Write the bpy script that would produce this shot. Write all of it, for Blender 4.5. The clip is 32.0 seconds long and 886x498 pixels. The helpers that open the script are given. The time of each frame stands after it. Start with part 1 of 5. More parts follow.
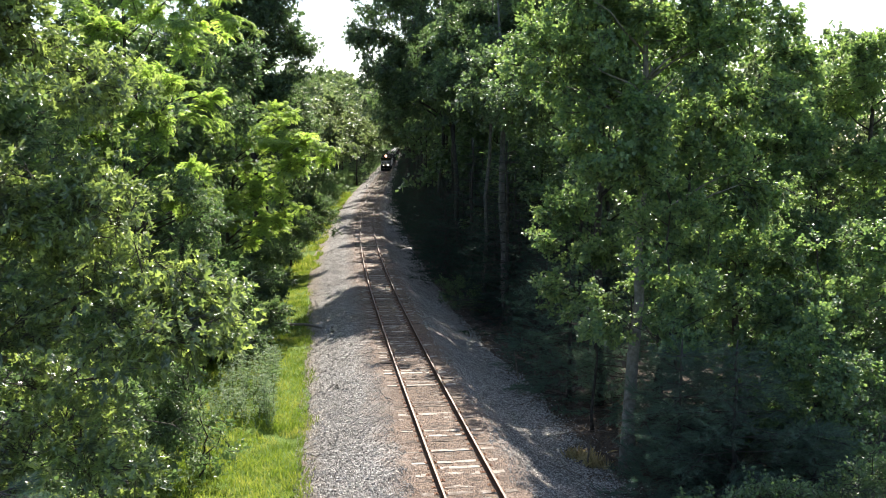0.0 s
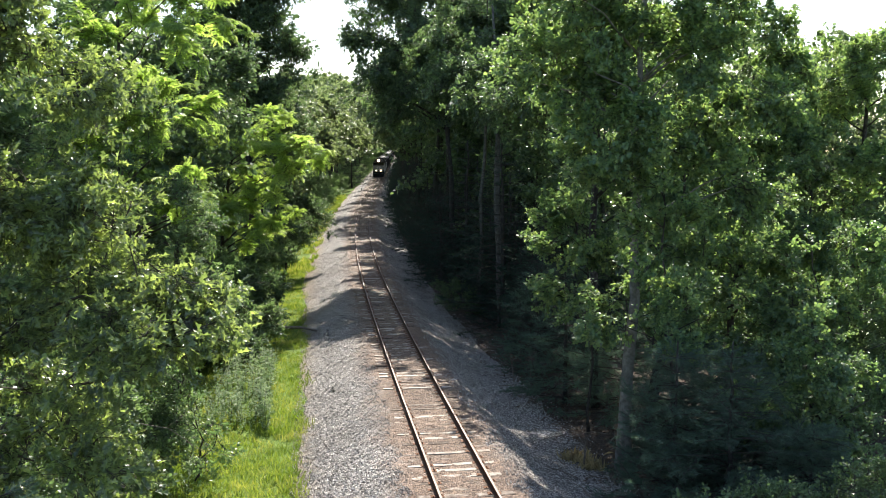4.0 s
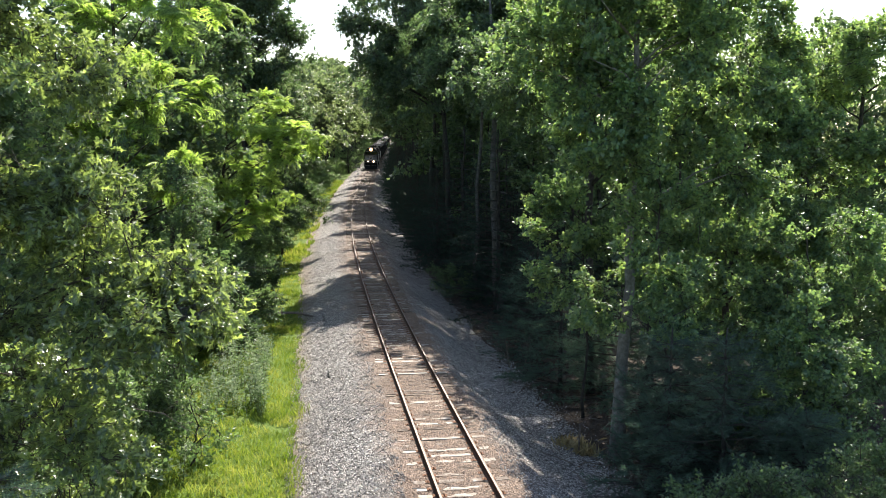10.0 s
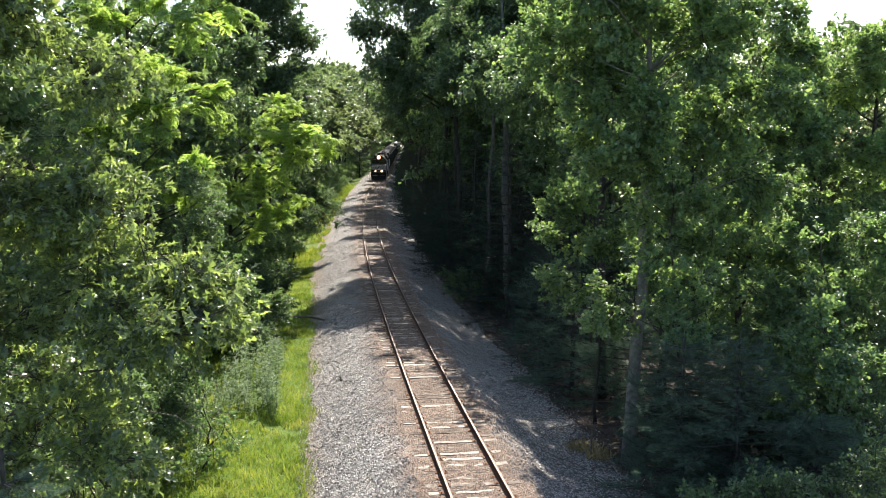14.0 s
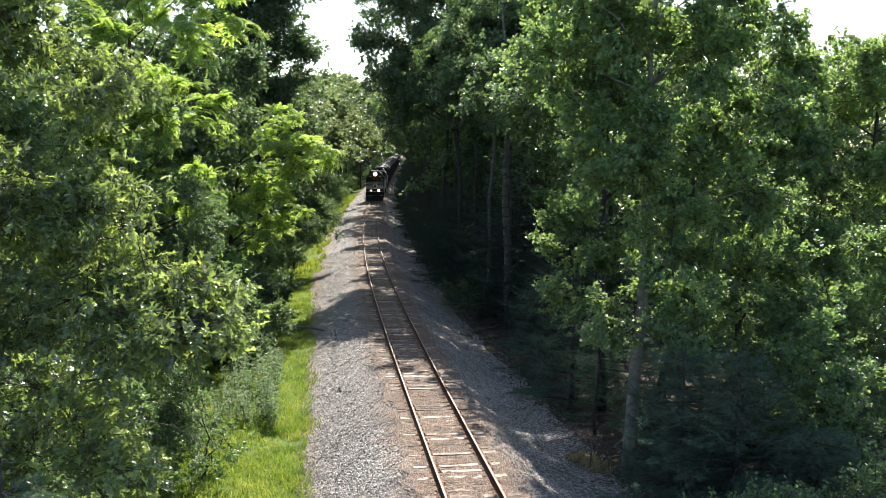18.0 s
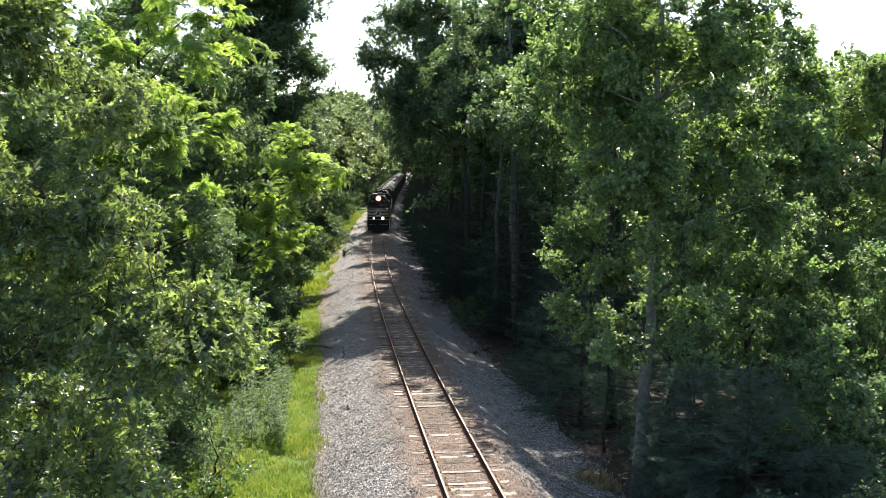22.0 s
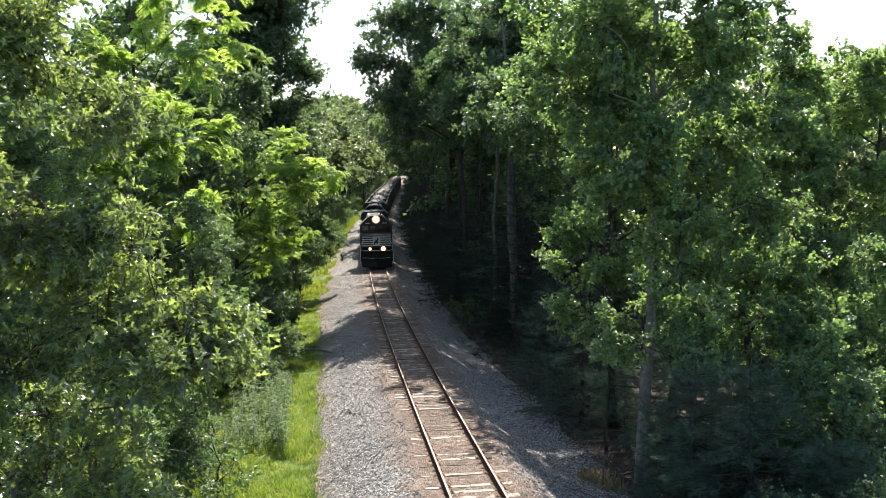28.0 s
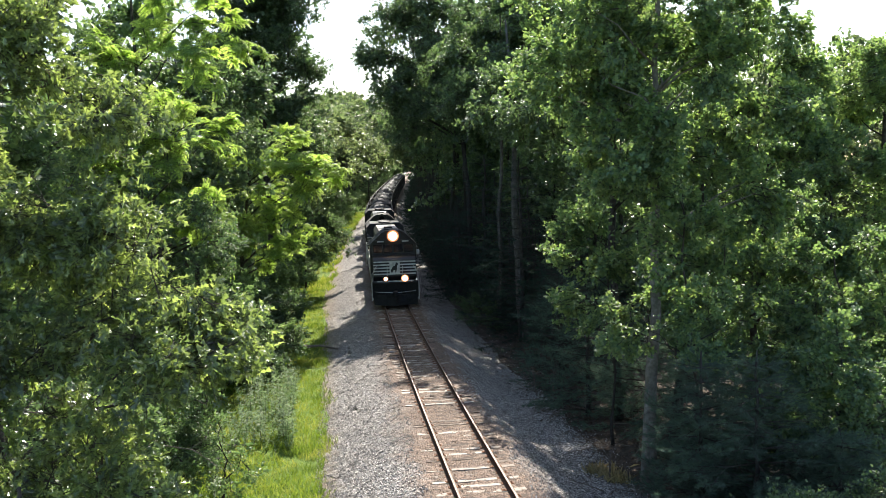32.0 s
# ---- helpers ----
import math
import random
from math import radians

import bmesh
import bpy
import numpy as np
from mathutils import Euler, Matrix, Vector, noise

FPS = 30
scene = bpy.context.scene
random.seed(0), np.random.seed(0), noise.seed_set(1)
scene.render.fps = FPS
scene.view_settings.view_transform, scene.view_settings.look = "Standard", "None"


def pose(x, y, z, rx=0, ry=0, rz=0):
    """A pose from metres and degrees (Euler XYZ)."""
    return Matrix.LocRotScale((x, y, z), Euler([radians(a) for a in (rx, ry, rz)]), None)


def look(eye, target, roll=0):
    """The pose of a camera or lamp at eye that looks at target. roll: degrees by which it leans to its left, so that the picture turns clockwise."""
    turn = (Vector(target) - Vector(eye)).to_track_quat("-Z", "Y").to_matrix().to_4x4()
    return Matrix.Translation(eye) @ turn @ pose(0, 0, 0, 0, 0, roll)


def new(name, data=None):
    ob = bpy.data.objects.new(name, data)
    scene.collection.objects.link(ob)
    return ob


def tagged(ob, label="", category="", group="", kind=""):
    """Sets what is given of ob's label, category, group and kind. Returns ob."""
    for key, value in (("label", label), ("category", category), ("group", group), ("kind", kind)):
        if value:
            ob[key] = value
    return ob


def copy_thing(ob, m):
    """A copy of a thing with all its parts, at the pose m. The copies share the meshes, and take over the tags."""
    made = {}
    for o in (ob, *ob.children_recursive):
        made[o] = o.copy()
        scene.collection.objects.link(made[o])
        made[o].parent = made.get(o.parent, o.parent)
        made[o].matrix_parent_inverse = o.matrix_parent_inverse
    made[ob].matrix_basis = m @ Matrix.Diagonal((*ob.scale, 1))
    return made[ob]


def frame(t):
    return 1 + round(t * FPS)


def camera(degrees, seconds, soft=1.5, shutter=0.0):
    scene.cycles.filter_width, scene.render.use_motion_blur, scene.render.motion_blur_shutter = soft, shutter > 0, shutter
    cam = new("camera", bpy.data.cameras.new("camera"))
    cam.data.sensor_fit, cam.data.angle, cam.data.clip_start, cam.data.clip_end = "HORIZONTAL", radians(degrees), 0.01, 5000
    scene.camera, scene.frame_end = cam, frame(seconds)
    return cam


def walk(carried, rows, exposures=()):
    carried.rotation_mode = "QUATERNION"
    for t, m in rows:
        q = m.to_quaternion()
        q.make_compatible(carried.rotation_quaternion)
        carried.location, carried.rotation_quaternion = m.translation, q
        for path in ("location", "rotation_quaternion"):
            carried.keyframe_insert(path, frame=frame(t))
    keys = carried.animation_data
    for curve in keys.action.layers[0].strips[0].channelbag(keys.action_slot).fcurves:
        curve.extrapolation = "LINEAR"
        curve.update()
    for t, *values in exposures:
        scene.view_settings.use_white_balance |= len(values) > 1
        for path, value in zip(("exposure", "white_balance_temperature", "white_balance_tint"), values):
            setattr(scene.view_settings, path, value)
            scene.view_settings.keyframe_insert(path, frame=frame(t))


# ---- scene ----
from math import sin, cos, pi, exp, log

# ------------------------------------------------------------ camera
EYE_Z = 8.64
PATH = [  # seconds, sideways and upward sway in metres, yaw, pitch, roll
    (0, 0.000, 0.000, 0.000, -5.740, 0.000),
    (0.5, 0.032, -0.022, -0.198, -5.830, 0.280),
    (1, 0.034, -0.023, -0.398, -6.083, 0.157),
    (1.5, 0.017, -0.014, -0.313, -6.146, 0.061),
    (2, -0.009, -0.006, -0.257, -6.005, 0.089),
    (2.5, 0.009, -0.009, -0.167, -5.824, 0.086),
    (3, -0.003, 0.009, -0.249, -5.471, 0.084),
    (3.5, -0.013, 0.006, -0.262, -5.518, 0.151),
    (5.5, 0.006, 0.002, -0.486, -6.130, 0.133),
    (6, 0.002, 0.015, -0.567, -6.480, 0.109),
    (6.5, 0.014, 0.009, -0.878, -6.720, 0.203),
    (7, 0.018, 0.006, -0.713, -6.590, 0.313),
    (7.5, 0.031, 0.014, -0.721, -6.580, 0.249),
    (8, 0.028, 0.016, -0.922, -6.619, 0.152),
    (8.5, 0.046, 0.017, -1.040, -6.598, 0.089),
    (9, 0.031, 0.010, -0.832, -6.614, -0.008),
    (9.5, 0.026, 0.024, -0.483, -6.431, 0.026),
    (10, 0.023, 0.030, -0.503, -6.475, -0.012),
    (10.5, 0.027, 0.036, -0.385, -6.471, -0.051),
    (11, 0.011, 0.032, -0.361, -6.320, -0.003),
    (11.5, 0.033, 0.020, -0.613, -6.264, -0.124),
    (12, 0.002, -0.004, -0.584, -6.301, -0.120),
    (12.5, 0.001, -0.003, 0.006, -6.447, -0.134),
    (13, -0.001, -0.007, 0.077, -6.489, -0.086),
    (13.5, -0.010, -0.004, 0.273, -6.295, 0.040),
    (14, -0.016, -0.002, 0.159, -6.207, -0.024),
    (14.5, -0.018, 0.009, -0.000, -5.968, -0.067),
    (16.5, -0.042, -0.001, 0.121, -5.537, 0.030),
    (17, -0.021, 0.005, 0.180, -5.507, -0.095),
    (17.5, -0.012, 0.001, 0.050, -5.462, -0.181),
    (18, -0.011, -0.012, 0.219, -5.513, -0.347),
    (18.5, -0.018, -0.012, 0.466, -5.431, -0.390),
    (19, -0.015, -0.005, 0.367, -5.471, -0.339),
    (19.5, -0.007, -0.006, 0.127, -5.444, -0.227),
    (20, -0.005, -0.003, -0.083, -5.190, -0.229),
    (20.5, -0.016, 0.004, -0.063, -5.012, -0.321),
    (21, -0.025, 0.012, 0.228, -4.986, -0.268),
    (21.5, -0.057, 0.006, 0.540, -4.708, -0.187),
    (22, -0.046, 0.005, 0.612, -4.504, -0.070),
    (22.5, -0.049, -0.003, 0.812, -4.321, -0.056),
    (23, -0.023, 0.000, 0.885, -4.374, 0.065),
    (23.5, -0.046, 0.001, 0.649, -4.246, 0.052),
    (24, -0.057, 0.003, 0.687, -4.408, -0.122),
    (24.5, -0.046, 0.006, 0.568, -4.456, -0.137),
    (25, -0.027, 0.008, 0.504, -4.296, 0.092),
    (25.5, -0.039, 0.007, 0.307, -4.084, 0.282),
    (27.5, -0.058, 0.022, 0.412, -4.521, 0.936),
    (28, -0.084, 0.019, 0.382, -4.389, 0.943),
    (28.5, -0.076, 0.024, 0.305, -3.965, 0.679),
    (29, -0.090, 0.022, 0.475, -3.996, 0.689),
    (29.5, -0.092, 0.028, 0.516, -4.179, 0.853),
    (30, -0.077, 0.024, 0.485, -4.378, 0.925),
    (30.5, -0.070, 0.012, 0.462, -4.539, 1.105),
    (31, -0.075, 0.017, 0.296, -4.516, 1.187),
    (31.5, -0.046, -0.016, 0.361, -4.558, 1.296),
    (32, -0.024, 0.002, 0.681, -4.652, 1.659),
]
cam = camera(50.0, 32.0, soft=0.8)
walk(cam, [(t, pose(x, 0.0, EYE_Z + z, 90 + pitch, roll, yaw)) for t, x, z, yaw, pitch, roll in PATH])

# ------------------------------------------------------------ light
SUN_AZ, SUN_EL = 6.0, 42.0        # degrees clockwise from straight ahead, and above the horizon
world = bpy.data.worlds.new("sky")
scene.world = world
world.use_nodes = True
_w = world.node_tree
_sky = _w.nodes.new("ShaderNodeTexSky")
_sky.sky_type, _sky.sun_disc = "NISHITA", False
_sky.sun_elevation, _sky.sun_rotation = radians(SUN_EL), radians(SUN_AZ)
_sky.air_density, _sky.dust_density, _sky.ozone_density = 1.0, 1.2, 1.4
_w.links.new(_sky.outputs[0], _w.nodes["Background"].inputs[0])
_w.nodes["Background"].inputs[1].default_value = 0.112
sun = new("sun", bpy.data.lights.new("sun", "SUN"))
sun.data.energy, sun.data.angle, sun.data.color = 5.0, radians(0.53), (1.0, 0.94, 0.84)
_d = Vector((sin(radians(SUN_AZ)) * cos(radians(SUN_EL)), cos(radians(SUN_AZ)) * cos(radians(SUN_EL)), sin(radians(SUN_EL))))
sun.matrix_world = look(_d * 200, (0, 0, 0))
scene.view_settings.exposure = 1.29

# ------------------------------------------------------------ materials
def nodes_of(name):
    m = bpy.data.materials.new(name)
    m.use_nodes = True
    return m, m.node_tree.nodes, m.node_tree.links, m.node_tree.nodes["Principled BSDF"]


def ramp(nodes, stops):
    r = nodes.new("ShaderNodeValToRGB")
    el = r.color_ramp.elements
    while len(el) < len(stops):
        el.new(0.5)
    for e, (p, c) in zip(el, stops):
        e.position, e.color = p, (*c, 1)
    return r


def noise_tex(nodes, links, scale, detail=4.0, coord="Object", rough=0.55):
    tc = nodes.new("ShaderNodeTexCoord")
    n = nodes.new("ShaderNodeTexNoise")
    n.inputs["Scale"].default_value, n.inputs["Detail"].default_value, n.inputs["Roughness"].default_value = scale, detail, rough
    links.new(tc.outputs[coord], n.inputs["Vector"])
    return n


def leaf_mat(name, cols, glow, rough=0.4, gloss=0.5, through_share=0.4, patch=0.4, single=0.55, base=0.0, grain=0.55):
    """Leaf: hue differs from leaf to leaf and from bough to bough; light shines through the blade."""
    m, N, L, bsdf = nodes_of(name)
    geo = N.new("ShaderNodeNewGeometry")
    info = N.new("ShaderNodeObjectInfo")
    big = noise_tex(N, L, grain, 2.0 if grain < 0.6 else 5.0)
    add = N.new("ShaderNodeMath")
    add.operation = "MULTIPLY_ADD"
    add.inputs[1].default_value = single
    mix2 = N.new("ShaderNodeMath")
    mix2.operation = "MULTIPLY_ADD"
    mix2.inputs[1].default_value = 0.25
    L.new(info.outputs["Random"], mix2.inputs[0])
    sc = N.new("ShaderNodeMath")
    sc.operation = "MULTIPLY_ADD"
    sc.inputs[1].default_value, sc.inputs[2].default_value = patch, base
    L.new(big.outputs["Fac"], sc.inputs[0])
    L.new(sc.outputs[0], mix2.inputs[2])
    L.new(geo.outputs["Random Per Island"], add.inputs[0])
    L.new(mix2.outputs[0], add.inputs[2])
    r = ramp(N, [(0.12, cols[0]), (0.5, cols[1]), (0.95, cols[2])])
    L.new(add.outputs[0], r.inputs[0])
    L.new(r.outputs[0], bsdf.inputs["Base Color"])
    bsdf.inputs["Roughness"].default_value = rough
    bsdf.inputs["Specular IOR Level"].default_value = gloss
    tr = N.new("ShaderNodeBsdfTranslucent")
    mul = N.new("ShaderNodeMix")
    mul.data_type, mul.blend_type = "RGBA", "MULTIPLY"
    mul.inputs[0].default_value = 1.0
    L.new(r.outputs[0], mul.inputs[6])
    mul.inputs[7].default_value = (*glow, 1)
    L.new(mul.outputs[2], tr.inputs["Color"])
    ms = N.new("ShaderNodeMixShader")
    ms.inputs[0].default_value = through_share
    L.new(bsdf.outputs[0], ms.inputs[1])
    L.new(tr.outputs[0], ms.inputs[2])
    L.new(ms.outputs[0], N["Material Output"].inputs["Surface"])
    return m


def surface(name, stops, scale, rough=0.8, metal=0.0, bump=0.0, bump_scale=None, gloss=0.5, detail=6.0, vary=0.0):
    """A plain surface with mottling, grain and fine relief."""
    m, N, L, bsdf = nodes_of(name)
    n = noise_tex(N, L, scale, detail)
    r = ramp(N, stops)
    fac = n.outputs["Fac"]
    if vary:
        info = N.new("ShaderNodeObjectInfo")
        a = N.new("ShaderNodeMath")
        a.operation = "MULTIPLY_ADD"
        a.inputs[1].default_value, a.inputs[2].default_value = vary, -vary / 2
        L.new(info.outputs["Random"], a.inputs[0])
        b = N.new("ShaderNodeMath")
        b.operation = "ADD"
        L.new(a.outputs[0], b.inputs[0])
        L.new(fac, b.inputs[1])
        fac = b.outputs[0]
    L.new(fac, r.inputs[0])
    L.new(r.outputs[0], bsdf.inputs["Base Color"])
    bsdf.inputs["Roughness"].default_value, bsdf.inputs["Metallic"].default_value = rough, metal
    bsdf.inputs["Specular IOR Level"].default_value = gloss
    if bump:
        g = noise_tex(N, L, bump_scale or scale * 6, 5.0)
        bp = N.new("ShaderNodeBump")
        bp.inputs["Strength"].default_value, bp.inputs["Distance"].default_value = bump, 0.02
        L.new(g.outputs["Fac"], bp.inputs["Height"])
        L.new(bp.outputs[0], bsdf.inputs["Normal"])
    return m


def ballast_mat():
    m, N, L, bsdf = nodes_of("crushed_stone")
    tc = N.new("ShaderNodeTexCoord")
    vor = N.new("ShaderNodeTexVoronoi")
    vor.inputs["Scale"].default_value = 20.0
    L.new(tc.outputs["Object"], vor.inputs["Vector"])
    sep = N.new("ShaderNodeSeparateColor")
    L.new(vor.outputs["Color"], sep.inputs[0])
    stones = ramp(N, [(0.0, (0.025, 0.022, 0.021)), (0.4, (0.135, 0.122, 0.113)), (0.75, (0.35, 0.325, 0.3)), (1.0, (0.7, 0.66, 0.62))])
    L.new(sep.outputs[0], stones.inputs[0])
    # rust and brown fines near the rails, broken up by noise
    at = N.new("ShaderNodeAttribute")
    at.attribute_name = "offset"
    ab = N.new("ShaderNodeMath")
    ab.operation = "ABSOLUTE"
    L.new(at.outputs["Fac"], ab.inputs[0])
    big = noise_tex(N, L, 0.9, 5.0)
    ad = N.new("ShaderNodeMath")
    ad.operation = "MULTIPLY_ADD"
    ad.inputs[1].default_value = -1.7
    L.new(big.outputs["Fac"], ad.inputs[0])
    L.new(ab.outputs[0], ad.inputs[2])
    mr = N.new("ShaderNodeMapRange")
    mr.inputs["From Min"].default_value, mr.inputs["From Max"].default_value = 0.5, 1.5
    mr.inputs["To Min"].default_value, mr.inputs["To Max"].default_value = 0.93, 0.0
    L.new(ad.outputs[0], mr.inputs["Value"])
    brown = ramp(N, [(0.0, (0.07, 0.048, 0.036)), (0.5, (0.19, 0.128, 0.092)), (1.0, (0.34, 0.235, 0.17))])
    L.new(sep.outputs[1], brown.inputs[0])
    mx = N.new("ShaderNodeMix")
    mx.data_type = "RGBA"
    L.new(mr.outputs[0], mx.inputs[0])
    L.new(stones.outputs[0], mx.inputs[6])
    L.new(brown.outputs[0], mx.inputs[7])
    edge_n = noise_tex(N, L, 1.6, 6.0)
    ea = N.new("ShaderNodeMath")
    ea.operation = "MULTIPLY_ADD"
    ea.inputs[1].default_value = 2.2
    L.new(edge_n.outputs["Fac"], ea.inputs[0])
    L.new(at.outputs["Fac"], ea.inputs[2])
    em = N.new("ShaderNodeMapRange")
    em.inputs["From Min"].default_value, em.inputs["From Max"].default_value = -3.5, -2.7
    em.inputs["To Min"].default_value, em.inputs["To Max"].default_value = 0.85, 0.0
    L.new(ea.outputs[0], em.inputs["Value"])
    mx_e = N.new("ShaderNodeMix")
    mx_e.data_type = "RGBA"
    L.new(em.outputs[0], mx_e.inputs[0])
    L.new(mx.outputs[2], mx_e.inputs[6])
    tan = ramp(N, [(0.0, (0.1, 0.075, 0.05)), (0.5, (0.24, 0.185, 0.13)), (1.0, (0.42, 0.34, 0.25))])
    L.new(sep.outputs[2], tan.inputs[0])
    L.new(tan.outputs[0], mx_e.inputs[7])
    mx = mx_e
    dirt = noise_tex(N, L, 0.25, 6.0)
    dr = ramp(N, [(0.35, (0.72, 0.70, 0.68)), (0.65, (1.0, 1.0, 1.0))])
    L.new(dirt.outputs["Fac"], dr.inputs[0])
    mm = N.new("ShaderNodeMix")
    mm.data_type, mm.blend_type = "RGBA", "MULTIPLY"
    mm.inputs[0].default_value = 1.0
    L.new(mx.outputs[2], mm.inputs[6])
    L.new(dr.outputs[0], mm.inputs[7])
    L.new(mm.outputs[2], bsdf.inputs["Base Color"])
    bsdf.inputs["Roughness"].default_value = 0.85
    bsdf.inputs["Specular IOR Level"].default_value = 0.3
    bp = N.new("ShaderNodeBump")
    bp.inputs["Strength"].default_value, bp.inputs["Distance"].default_value = 0.9, 0.05
    bp.invert = True
    L.new(vor.outputs["Distance"], bp.inputs["Height"])
    L.new(bp.outputs[0], bsdf.inputs["Normal"])
    return m


def ground_mat():
    """Grass and soil on the sunny verge, brown needle litter under the trees on the other side."""
    m, N, L, bsdf = nodes_of("verge_soil")
    at = N.new("ShaderNodeAttribute")
    at.attribute_name = "offset"
    n = noise_tex(N, L, 1.3, 7.0)
    fine = noise_tex(N, L, 26.0, 4.0)
    soil = ramp(N, [(0.3, (0.032, 0.025, 0.02)), (0.5, (0.075, 0.058, 0.046)), (0.72, (0.17, 0.135, 0.108))])
    L.new(fine.outputs["Fac"], soil.inputs[0])
    grass = ramp(N, [(0.3, (0.05, 0.085, 0.015)), (0.52, (0.12, 0.19, 0.03)), (0.75, (0.24, 0.25, 0.08))])
    L.new(fine.outputs["Fac"], grass.inputs[0])
    ad = N.new("ShaderNodeMath")
    ad.operation = "MULTIPLY_ADD"
    ad.inputs[1].default_value = 2.4
    L.new(n.outputs["Fac"], ad.inputs[0])
    L.new(at.outputs["Fac"], ad.inputs[2])
    mr = N.new("ShaderNodeMapRange")
    mr.inputs["From Min"].default_value, mr.inputs["From Max"].default_value = -3.2, -2.5
    mr.inputs["To Min"].default_value, mr.inputs["To Max"].default_value = 1.0, 0.0
    L.new(ad.outputs[0], mr.inputs["Value"])
    mr2 = N.new("ShaderNodeMapRange")
    mr2.inputs["From Min"].default_value, mr2.inputs["From Max"].default_value = 30.0, 36.0
    L.new(ad.outputs[0], mr2.inputs["Value"])
    both = N.new("ShaderNodeMath")
    both.operation = "MAXIMUM"
    L.new(mr.outputs[0], both.inputs[0])
    L.new(mr2.outputs[0], both.inputs[1])
    mx = N.new("ShaderNodeMix")
    mx.data_type = "RGBA"
    L.new(both.outputs[0], mx.inputs[0])
    L.new(soil.outputs[0], mx.inputs[6])
    L.new(grass.outputs[0], mx.inputs[7])
    L.new(mx.outputs[2], bsdf.inputs["Base Color"])
    bsdf.inputs["Roughness"].default_value = 0.95
    bsdf.inputs["Specular IOR Level"].default_value = 0.15
    bp = N.new("ShaderNodeBump")
    bp.inputs["Strength"].default_value, bp.inputs["Distance"].default_value = 0.8, 0.05
    L.new(fine.outputs["Fac"], bp.inputs["Height"])
    L.new(bp.outputs[0], bsdf.inputs["Normal"])
    return m


def glow_mat(name, color, strength):
    m, N, L, bsdf = nodes_of(name)
    bsdf.inputs["Base Color"].default_value = (0.2, 0.09, 0.04, 1)
    bsdf.inputs["Emission Color"].default_value = (*color, 1)
    bsdf.inputs["Emission Strength"].default_value = strength
    return m


